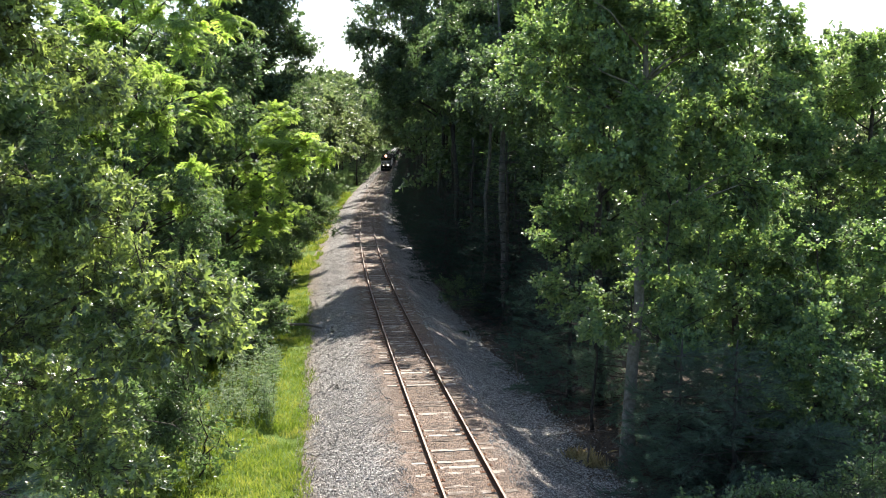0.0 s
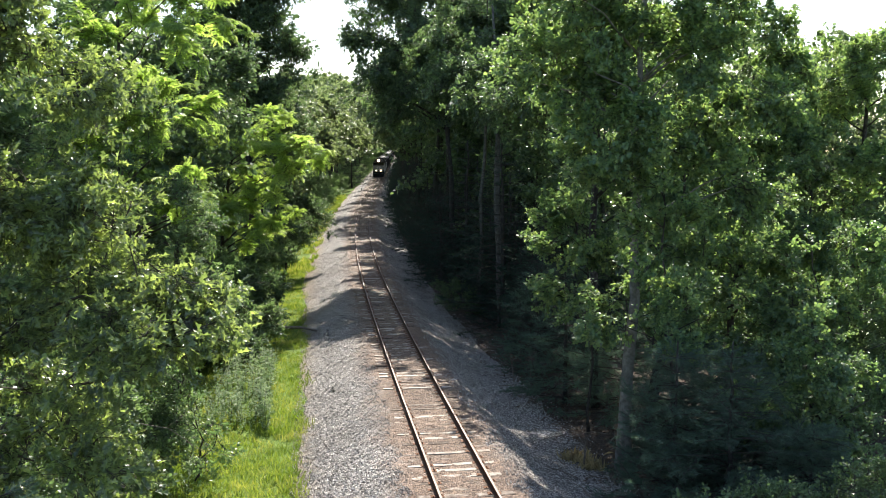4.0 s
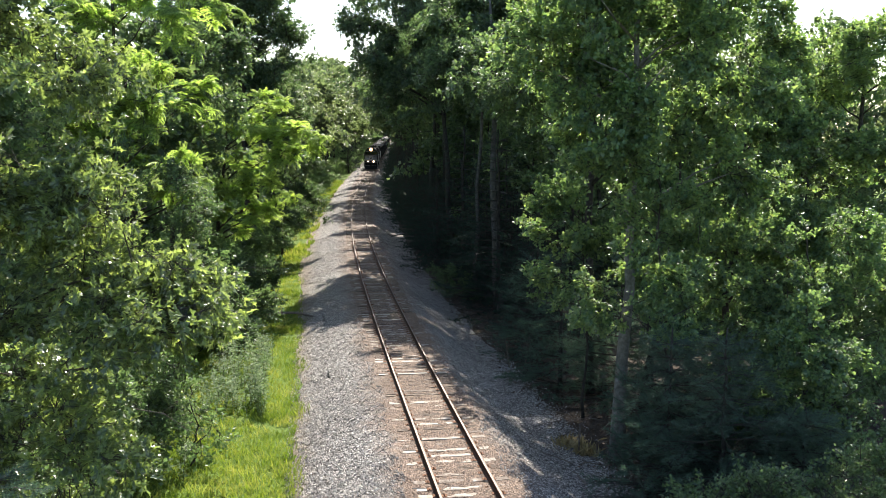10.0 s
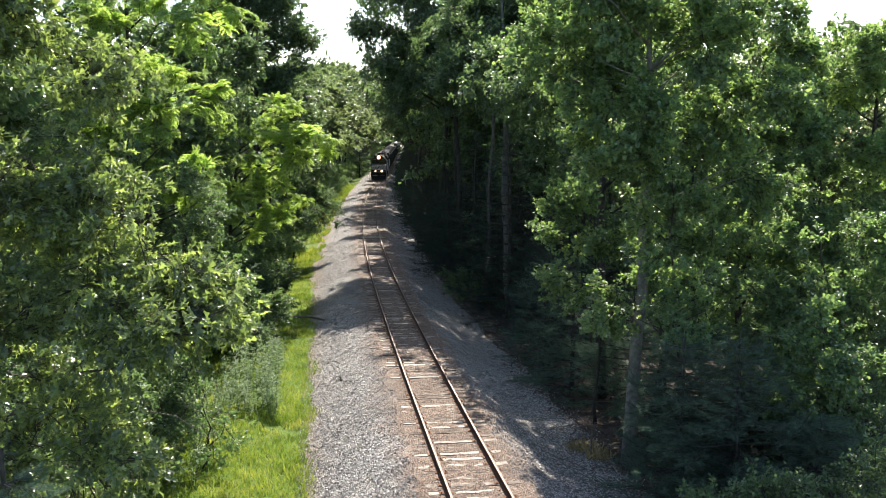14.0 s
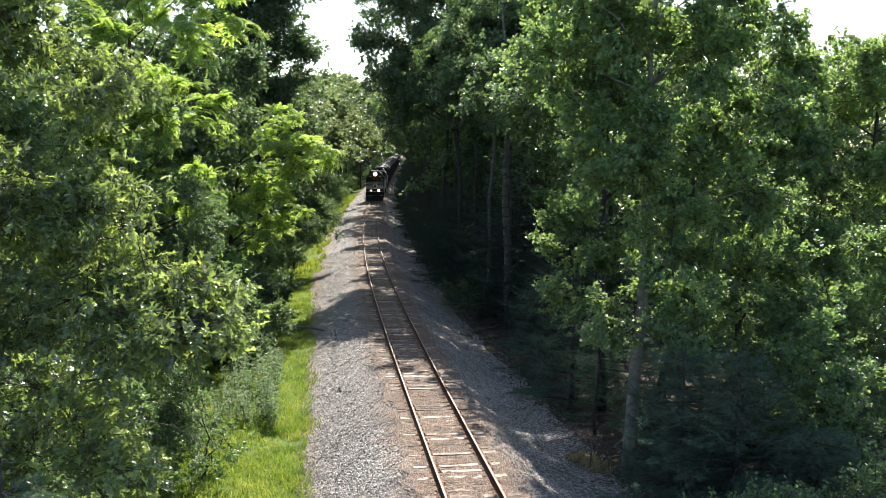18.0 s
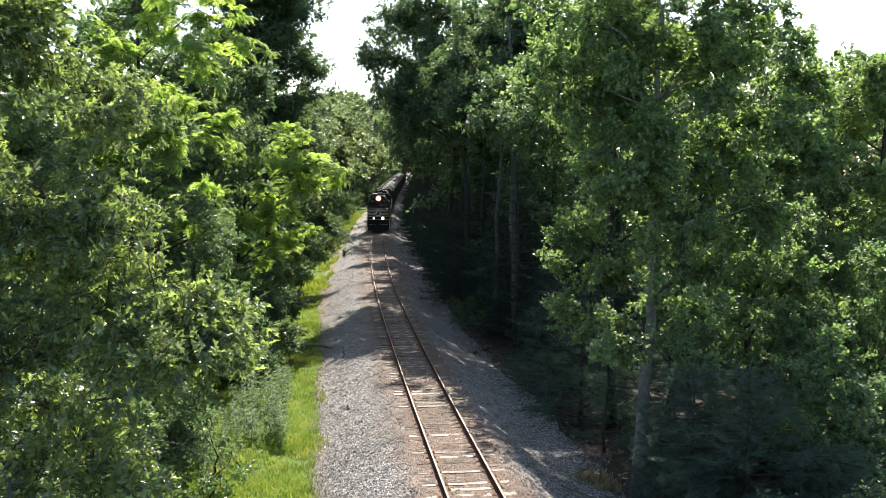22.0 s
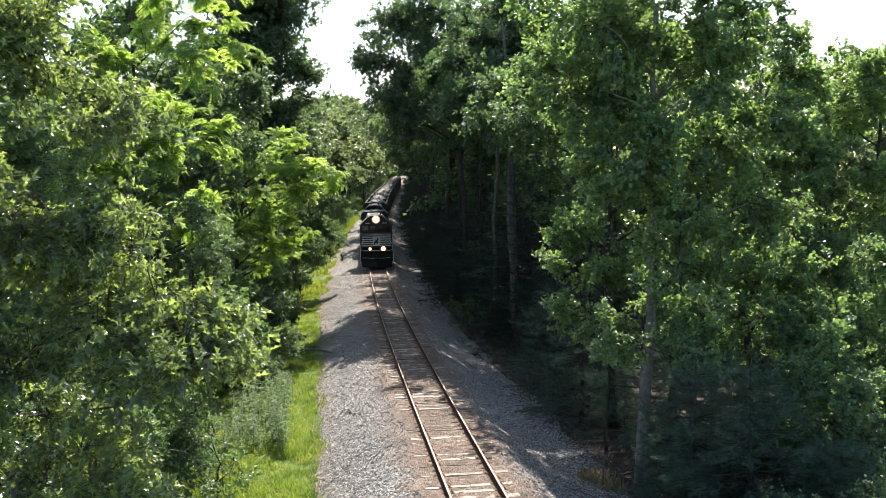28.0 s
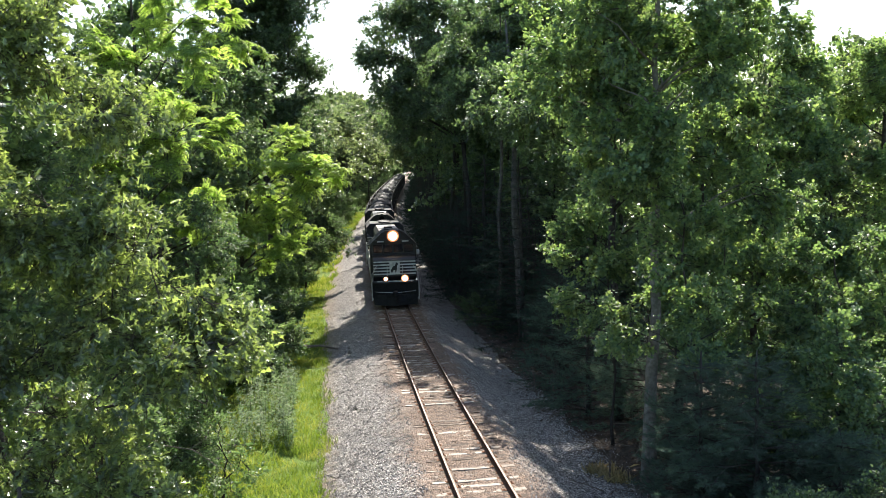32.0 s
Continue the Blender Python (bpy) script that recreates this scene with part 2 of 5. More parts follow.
M = {
    "oak": leaf_mat("oak_leaf", [(0.03, 0.043, 0.027), (0.063, 0.088, 0.05), (0.17, 0.205, 0.112)], (3.7, 3.8, 1.45), 0.3, 1.0, 0.38),
    "pinnate": leaf_mat("pinnate_leaf", [(0.095, 0.145, 0.06), (0.165, 0.235, 0.092), (0.265, 0.325, 0.14)], (2.95, 2.95, 1.3), 0.42, 0.5, 0.55),
    "poplar": leaf_mat("poplar_leaf", [(0.046, 0.084, 0.058), (0.084, 0.14, 0.088), (0.165, 0.225, 0.125)], (3.3, 3.15, 1.3), 0.42, 0.45, 0.42),
    "dark": leaf_mat("woodland_leaf", [(0.036, 0.06, 0.036), (0.064, 0.1, 0.055), (0.12, 0.165, 0.085)], (2.6, 2.75, 1.5), 0.36, 0.6, 0.4),
    "far": leaf_mat("distant_leaf", [(0.055, 0.08, 0.048), (0.095, 0.13, 0.074), (0.155, 0.19, 0.11)], (2.4, 2.4, 1.4), 0.42, 0.45, 0.4),
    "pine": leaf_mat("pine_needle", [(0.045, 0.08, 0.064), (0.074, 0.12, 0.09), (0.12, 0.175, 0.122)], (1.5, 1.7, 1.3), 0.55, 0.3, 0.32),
    # pine needles again, colour darkened to imitate deep shade in the wood
    "fir": leaf_mat("shade_pine_needle", [(0.02, 0.036, 0.029), (0.034, 0.056, 0.043), (0.055, 0.085, 0.06)], (1.2, 1.4, 1.1), 0.65, 0.15, 0.25),
    "shrub": leaf_mat("shrub_leaf", [(0.048, 0.078, 0.04), (0.082, 0.128, 0.058), (0.16, 0.21, 0.1)], (2.0, 2.2, 1.4), 0.4, 0.5, 0.42),
    "weed": leaf_mat("weed_leaf", [(0.085, 0.13, 0.065), (0.15, 0.21, 0.105), (0.25, 0.3, 0.17)], (1.6, 1.8, 1.2), 0.55, 0.3, 0.42),
    "grass": leaf_mat("grass_blade", [(0.075, 0.112, 0.022), (0.16, 0.21, 0.04), (0.36, 0.335, 0.125)], (1.6, 1.75, 0.75), 0.55, 0.3, 0.4, 1.8, 0.42, -0.75, 0.8),
    # dry grass tone that also stands in for a sunfleck
    "straw": leaf_mat("dry_sunfleck_straw", [(0.16, 0.13, 0.06), (0.32, 0.26, 0.14), (0.5, 0.42, 0.25)], (1.2, 1.1, 0.8), 0.6, 0.3, 0.3),
    "bark": surface("bark", [(0.3, (0.025, 0.022, 0.019)), (0.55, (0.06, 0.053, 0.046)), (0.75, (0.125, 0.113, 0.098))], 7.0, 0.92, 0, 0.9, 30, 0.2),
    "bark_pale": surface("pale_bark", [(0.3, (0.055, 0.051, 0.046)), (0.55, (0.115, 0.106, 0.095)), (0.75, (0.2, 0.188, 0.17))], 6.0, 0.9, 0, 0.8, 26, 0.2),
    "bark_grey": surface("grey_bark", [(0.3, (0.1, 0.094, 0.082)), (0.55, (0.2, 0.188, 0.165)), (0.75, (0.31, 0.295, 0.265))], 6.0, 0.9, 0, 0.8, 26, 0.2),
    "twig": surface("twig", [(0.3, (0.025, 0.021, 0.017)), (0.7, (0.075, 0.062, 0.05))], 9.0, 0.9),
    "dead": surface("dead_wood", [(0.3, (0.09, 0.07, 0.055)), (0.7, (0.24, 0.2, 0.165))], 9.0, 0.9, 0, 0.6, 40),
    "litter": leaf_mat("leaf_litter", [(0.03, 0.02, 0.014), (0.08, 0.055, 0.038), (0.2, 0.14, 0.1)], (0.8, 0.7, 0.6), 0.8, 0.2, 0.1),
    "stone": leaf_mat("loose_stone", [(0.033, 0.029, 0.028), (0.19, 0.172, 0.16), (0.7, 0.66, 0.61)], (0, 0, 0), 0.85, 0.3, 0.0),
    "rusty_stone": leaf_mat("rusty_stone", [(0.1, 0.068, 0.05), (0.16, 0.104, 0.074), (0.38, 0.28, 0.21)], (0, 0, 0), 0.85, 0.25, 0.0),
    "ballast": ballast_mat(),
    "ground": ground_mat(),
    "rail_side": surface("rusty_steel", [(0.3, (0.035, 0.019, 0.012)), (0.55, (0.085, 0.042, 0.023)), (0.75, (0.15, 0.076, 0.04))], 14.0, 0.8, 0.2, 0.4, 90, 0.3),
    "rail_top": surface("worn_rail_head", [(0.3, (0.07, 0.045, 0.03)), (0.7, (0.15, 0.1, 0.07))], 5.0, 0.6, 0.3, 0.1, 60),
    "tie": surface("weathered_tie", [(0.26, (0.09, 0.068, 0.053)), (0.48, (0.23, 0.185, 0.15)), (0.7, (0.46, 0.405, 0.345))], 4.0, 0.9, 0, 0.8, 45, 0.2, vary=0.45),
    "plate": surface("tie_plate_rust", [(0.3, (0.07, 0.03, 0.016)), (0.6, (0.17, 0.075, 0.035)), (0.8, (0.28, 0.13, 0.06))], 20.0, 0.85, 0.2, 0.4, 90, 0.3),
    "black": surface("black_paint", [(0.3, (0.008, 0.008, 0.009)), (0.6, (0.016, 0.0155, 0.0155)), (0.8, (0.034, 0.031, 0.029))], 2.2, 0.45, 0, 0.15, 30),
    "roof": surface("sooty_roof_paint", [(0.3, (0.018, 0.018, 0.018)), (0.6, (0.045, 0.043, 0.042)), (0.8, (0.085, 0.082, 0.078))], 2.6, 0.85, 0, 0.2, 30),
    "under": surface("greasy_running_gear", [(0.3, (0.006, 0.006, 0.006)), (0.7, (0.02, 0.018, 0.016))], 6.0, 0.75, 0.2, 0.4, 40),
    "white": surface("grimy_white_paint", [(0.3, (0.42, 0.41, 0.38)), (0.6, (0.68, 0.67, 0.64))], 4.0, 0.5),
    "steel": surface("car_side_paint", [(0.3, (0.012, 0.012, 0.013)), (0.6, (0.026, 0.025, 0.024)), (0.8, (0.06, 0.052, 0.045))], 1.6, 0.7, 0.1, 0.3, 24),
    "coal": surface("coal", [(0.3, (0.01, 0.01, 0.011)), (0.6, (0.024, 0.024, 0.026)), (0.8, (0.055, 0.055, 0.057))], 9.0, 0.7, 0, 1.0, 22),
    "glass": surface("dark_cab_glass", [(0.3, (0.006, 0.007, 0.008)), (0.7, (0.012, 0.013, 0.014))], 1.0, 0.04, 0, 0, None, 0.5),
    "lamp": glow_mat("headlight_glow", (1.0, 0.76, 0.5), 18.0),
    # glow for discs that imitate the lens bloom around the lamps
    "halo_inner": glow_mat("lamp_halo_inner_glow", (1.0, 0.6, 0.32), 1.8),
    "halo_outer": glow_mat("lamp_halo_outer_glow", (1.0, 0.36, 0.15), 0.4),
    "lamp_small": glow_mat("ditch_light_glow", (1.0, 0.7, 0.42), 11.0),
    "post": surface("white_post_paint", [(0.3, (0.6, 0.6, 0.58)), (0.7, (0.8, 0.8, 0.78))], 6.0, 0.6),
}


# ------------------------------------------------------------ mesh helpers
def mesh_arrays(name, V, F, mats, mat_idx=None, smooth=False, sizes=None):
    """A mesh from arrays: V (n, 3), F (m, k) of equal-sided faces, or a flat index list with sizes."""
    me = bpy.data.meshes.new(name)
    V = np.ascontiguousarray(V, dtype=np.float32)
    F = np.asarray(F, dtype=np.int32)
    if sizes is None:
        sizes = np.full(len(F), F.shape[1], dtype=np.int32)
    F = F.ravel()
    me.vertices.add(len(V))
    me.vertices.foreach_set("co", V.ravel())
    me.loops.add(len(F))
    me.loops.foreach_set("vertex_index", F)
    me.polygons.add(len(sizes))
    starts = np.concatenate(([0], np.cumsum(sizes)[:-1])).astype(np.int32)
    me.polygons.foreach_set("loop_start", starts)
    if mat_idx is not None:
        me.polygons.foreach_set("material_index", np.asarray(mat_idx, dtype=np.int32))
    me.polygons.foreach_set("use_smooth", np.full(len(sizes), smooth))
    for k in mats:
        me.materials.append(M[k])
    me.update(calc_edges=True)
    return me


def part(name, me, parent, label="", kind=""):
    ob = new(name, me)
    ob.parent = parent
    return tagged(ob, label=label, kind=kind)


def root(name, m, label, category, group="", kind=""):
    ob = new(name)
    ob.empty_display_size = 0.3
    ob.matrix_basis = m
    return tagged(ob, label, category, group, kind)


class Shape:
    """Collects boxes, tubes and prisms into one mesh."""

    def __init__(self):
        self.v, self.f, self.s, self.m = [], [], [], []

    def add(self, verts, faces, mi=0):
        o = len(self.v)
        self.v += [tuple(p) for p in verts]
        for f in faces:
            self.f += [o + i for i in f]
            self.s.append(len(f))
            self.m.append(mi)
        return self

    def box(self, x0, x1, y0, y1, z0, z1, mi=0, bevel=0.0):
        if bevel:
            b = bevel
            ring = lambda z, k: [(x0 + k, y0 + b, z), (x0 + b, y0 + k, z), (x1 - b, y0 + k, z), (x1 - k, y0 + b, z),
                                 (x1 - k, y1 - b, z), (x1 - b, y1 - k, z), (x0 + b, y1 - k, z), (x0 + k, y1 - b, z)]
            rings = [ring(z0, b * .6), ring(z0 + b, 0), ring(z1 - b, 0), ring(z1, b * .6)]
            v = [p for r in rings for p in r]
            f = [tuple(reversed(range(8))), tuple(range(24, 32))]
            for k in range(3):
                for i in range(8):
                    j = (i + 1) % 8
                    f.append((k * 8 + i, k * 8 + j, k * 8 + 8 + j, k * 8 + 8 + i))
            return self.add(v, f, mi)
        v = [(x, y, z) for z in (z0, z1) for y in (y0, y1) for x in (x0, x1)]
        return self.add(v, [(0, 2, 3, 1), (4, 5, 7, 6), (0, 1, 5, 4), (2, 6, 7, 3), (0, 4, 6, 2), (1, 3, 7, 5)], mi)

    def tube(self, pts, radii, n=6, mi=0, cap=True):
        pts = [Vector(p) for p in pts]
        v, f = [], []
        for i, p in enumerate(pts):
            d = (pts[min(i + 1, len(pts) - 1)] - pts[max(i - 1, 0)]).normalized()
            a = d.orthogonal().normalized() if i == 0 else (a - d * a.dot(d)).normalized()
            b = d.cross(a)
            r = radii[i] if hasattr(radii, "__len__") else radii
            v += [p + (a * cos(2 * pi * k / n) + b * sin(2 * pi * k / n)) * r for k in range(n)]
        for i in range(len(pts) - 1):
            for k in range(n):
                j = (k + 1) % n
                f.append((i * n + k, i * n + j, i * n + n + j, i * n + n + k))
        if cap:
            f += [tuple(reversed(range(n))), tuple(range((len(pts) - 1) * n, len(pts) * n))]
        return self.add(v, f, mi)

    def prism(self, outline, y0, y1, mi=0):
        """An outline of (x, z), drawn out along y."""
        n = len(outline)
        v = [(x, y0, z) for x, z in outline] + [(x, y1, z) for x, z in outline]
        f = [tuple(range(n)), tuple(reversed(range(n, 2 * n)))]
        f += [(i, i + n, (i + 1) % n + n, (i + 1) % n) for i in range(n)]
        return self.add(v, f, mi)

    def prism_x(self, outline, x0, x1, mi=0):
        """An outline of (y, z), drawn out along x."""
        n = len(outline)
        v = [(x0, y, z) for y, z in outline] + [(x1, y, z) for y, z in outline]
        f = [tuple(reversed(range(n))), tuple(range(n, 2 * n))]
        f += [(i, (i + 1) % n, (i + 1) % n + n, i + n) for i in range(n)]
        return self.add(v, f, mi)

    def mesh(self, name, mats, smooth=False):
        return mesh_arrays(name, np.array(self.v), np.array(self.f), mats, self.m, smooth, np.array(self.s, dtype=np.int32))


# ------------------------------------------------------------ the line of the track and the lie of the land
def soft(x, w):
    return w * np.logaddexp(0.0, np.asarray(x, dtype=float) / w)


def track_x(d):
    """Sideways place of the track's centre line, d metres ahead: a right-hand bend that straightens."""
    d = np.asarray(d, dtype=float)
    return 3.812 - 0.0362 * d - 0.1108 * (d - soft(d - 95.0, 34.0))


def track_z(d):
    """Height of the rail tops: level at first, then a steady climb."""
    return 0.0172 * (soft(np.asarray(d, dtype=float) - 84.0, 12.0))


def heading(d):
    return math.atan2(-(float(track_x(d + 0.5)) - float(track_x(d - 0.5))), 1.0)


def on_track(d, u=0.0, h=0.0):
    """A place u metres to the right of the centre line and h above the rail tops."""
    a = heading(d)
    return Vector((float(track_x(d)) + u * cos(a), d + u * sin(a), float(track_z(d)) + h))


def wave(x, y, s, seed=0.0):
    x, y = np.asarray(x, dtype=float) / s, np.asarray(y, dtype=float) / s
    return (np.sin(x * 1.7 + 2.1 * np.sin(y * 0.9 + seed) + seed) + np.sin(y * 2.3 + 1.7 * np.sin(x * 1.3 - seed)) + np.sin((x + y) * 3.1 + seed * 2) * 0.5) / 2.5


U_KEYS = [-2000, -60, -14, -9, -6.5, -5.0, -4.0, -2.6, -1.45, -1.3, 1.3, 1.45, 1.8, 2.5, 3.3, 4.2, 6.0, 9.0, 20, 60, 2000]
Z_KEYS = [3.0, 1.0, -0.2, -1.0, -1.2, -1.1, -0.8, -0.36, -0.19, -0.212, -0.212, -0.19, -0.26, -0.72, -1.2, -1.5, -1.55, -1.4, -0.8, 0.5, 3.0]


def profile(u, d):
    """Height of the ground against the rail tops, across the line."""
    z = np.interp(u, U_KEYS, Z_KEYS)
    hump = np.exp(-((np.asarray(u) - 2.5) / 0.8) ** 2) * (0.14 * wave(d, 0 * d, 4.2, 1.0) + 0.05 * wave(d, u, 1.3, 4.0))
    left = np.exp(-((np.asarray(u) + 3.0) / 0.9) ** 2) * 0.08 * wave(d, u, 2.2, 2.0)
    rough_ = np.clip((np.abs(u) - 4.2) / 3.0, 0, 1) * 0.14 * wave(u, d, 2.4, 0.7)
    return z + hump + left + rough_


def ground_at(x, y):
    u = float((x - track_x(y)))
    return float(track_z(y)) * math.exp(-max(0.0, abs(u) - 60) / 400) + float(profile(np.array(u), np.array(float(y))))


def sheet(name, us, ds, lift, mats, smooth=True, edge=0.0):
    uu, dd = np.meshgrid(np.array(us, dtype=float), np.array(ds, dtype=float))
    w = wave(dd, 0 * dd, 3.1, 3.0) * 0.22 + wave(dd, 0 * dd, 0.9, 5.0) * 0.08
    side = np.where(np.abs(uu) > 3.3, np.sign(uu), 0) * w * edge
    u2 = uu + side
    # the bed spreads on its left side some way ahead, and draws in on its right
    u2 = u2 - edge * np.clip((uu - 1.8) / 2.2, 0, 1) * 0.8 / (1 + np.exp(-(dd - 47) / 4))
    u2 = u2 - edge * np.clip((-uu - 1.6) / 2.8, 0, 1) * 0.75 * (1 / (1 + np.exp(-(dd - 62) / 6)) - 1 / (1 + np.exp(-(dd - 150) / 15)))
    x = track_x(dd) + u2
    z = track_z(dd) * np.exp(-np.maximum(0, np.abs(uu) - 60) / 400) + profile(u2, dd) + lift(uu, dd)
    V = np.stack([x, dd, z], -1).reshape(-1, 3)
    n, m = uu.shape
    i = np.arange((n - 1) * m).reshape(n - 1, m)[:, :-1].ravel()
    F = np.stack([i, i + 1, i + m + 1, i + m], 1)
    me = mesh_arrays(name, V, F, mats, None, smooth)
    at = me.attributes.new("offset", "FLOAT", "POINT")
    at.data.foreach_set("value", u2.astype(np.float32).ravel())
    return me


def build_ground():
    us = [-2000, -900, -400, -200, -110, -70, -50, -36, -26, -20, -16] + list(np.arange(-13, 13.01, 0.5)) + [16, 20, 26, 36, 50, 70, 110, 200, 400, 900, 2000]
    ds = [-1500, -600, -250, -110, -50, -20, 0] + list(np.arange(10, 130, 1.0)) + list(np.arange(130, 420, 6.0)) + [440, 480, 540, 620, 760, 1000, 1500, 2200, 3200]
    # below the stone bed the soil lies deeper
    g = new("ground", sheet("ground", us, ds, lambda u, d: np.where((u > -3.8) & (u < 4.6), -0.16, 0.0), ["ground"]))
    tagged(g, "grassy verge and brown needle-littered woodland floor", "ground", kind="structure")
    us = [-5.1, -4.7] + list(np.arange(-4.4, 5.5, 0.13)) + [5.6, 6.1]
    ds = list(np.arange(14, 66, 0.16)) + list(np.arange(66, 150, 0.5)) + list(np.arange(150, 700, 3.0))
    lift = lambda u, d: np.where(u < -4.5, -0.14, np.where(u > 5.52, -0.14, 0.02)) + 0.018 * wave(u, d, 0.21, 0.3) + 0.012 * wave(d, u, 0.37, 2.0)
    b = new("ballast_bed", sheet("ballast_bed", us, ds, lift, ["ballast"], True, 1.0))
    tagged(b, "grey crushed-stone ballast bed with rusty fines", "ballast", kind="structure")


build_ground()

# ------------------------------------------------------------ leaves, sprays, trees
def oak_leaf():
    v = [(0, 0, 0), (0, .42, -.05), (0, .7, -.05), (0, 1, -.12)]
    for s in (1, -1):
        v += [(s * .2, .34, .06), (s * .05, .4, 0), (s * .27, .72, .07), (s * .07, .74, 0)]
    f = []
    for b, flip in ((4, False), (8, True)):
        t = [(0, b, b + 1), (0, b + 1, 1), (1, b + 1, b + 2), (1, b + 2, 2), (2, b + 2, b + 3), (2, b + 3, 3)]
        f += [(c, b2, a) for a, b2, c in t] if flip else t
    return np.array(v, dtype=float), np.array(f)


def broad_leaf(w=.42):
    v = [(0, 0, -.02), (0, 1, -.1), (w, .3, .05), (w * .8, .72, .02), (-w, .3, .05), (-w * .8, .72, .02)]
    return np.array(v, dtype=float), np.array([(0, 2, 3), (0, 3, 1), (0, 1, 5), (0, 5, 4)])


def small_leaf(w=.32):
    v = [(0, 0, 0), (w, .5, .06), (0, 1, -.06), (-w, .5, .06)]
    return np.array(v, dtype=float), np.array([(0, 1, 2), (0, 2, 3)])


def frame_of(d, up):
    """Rotation matrices whose y axis is d and whose z axis lies near up."""
    d = d / np.linalg.norm(d, axis=-1, keepdims=True)
    x = np.cross(d, up)
    x /= np.linalg.norm(x, axis=-1, keepdims=True) + 1e-9
    z = np.cross(x, d)
    return np.stack([x, d, z], -1)


def place(shape, R, T, S):
    """Copies of a leaf shape, turned, scaled and moved, as one soup of faces."""
    v, f = shape
    V = np.einsum("nij,kj->nki", R * S[:, None, None], v) + T[:, None, :]
    F = f[None] + (np.arange(len(T)) * len(v))[:, None, None]
    return V.reshape(-1, 3), F.reshape(-1, f.shape[1])


def join(pieces):
    V, F, I, o = [], [], [], 0
    for v, f, i in pieces:
        V.append(v)
        F.append(f + o)
        I.append(np.full(len(f), i))
        o += len(v)
    return np.concatenate(V), np.concatenate(F), np.concatenate(I)


def stick(a, b, r0, r1):
    """A three-sided twig from a to b."""
    a, b = np.array(a, dtype=float), np.array(b, dtype=float)
    R = frame_of((b - a)[None], np.array([[.13, .3, .9]]))[0]
    ring = np.array([(cos(t), sin(t)) for t in (0, 2.1, 4.2)])
    side = ring[:, :1] * R[:, 0] + ring[:, 1:] * R[:, 2]
    V = np.concatenate([a + side * r0, b + side * r1])
    F = np.array([(0, 1, 4), (0, 4, 3), (1, 2, 5), (1, 5, 4), (2, 0, 3), (2, 3, 5)])
    return V, F


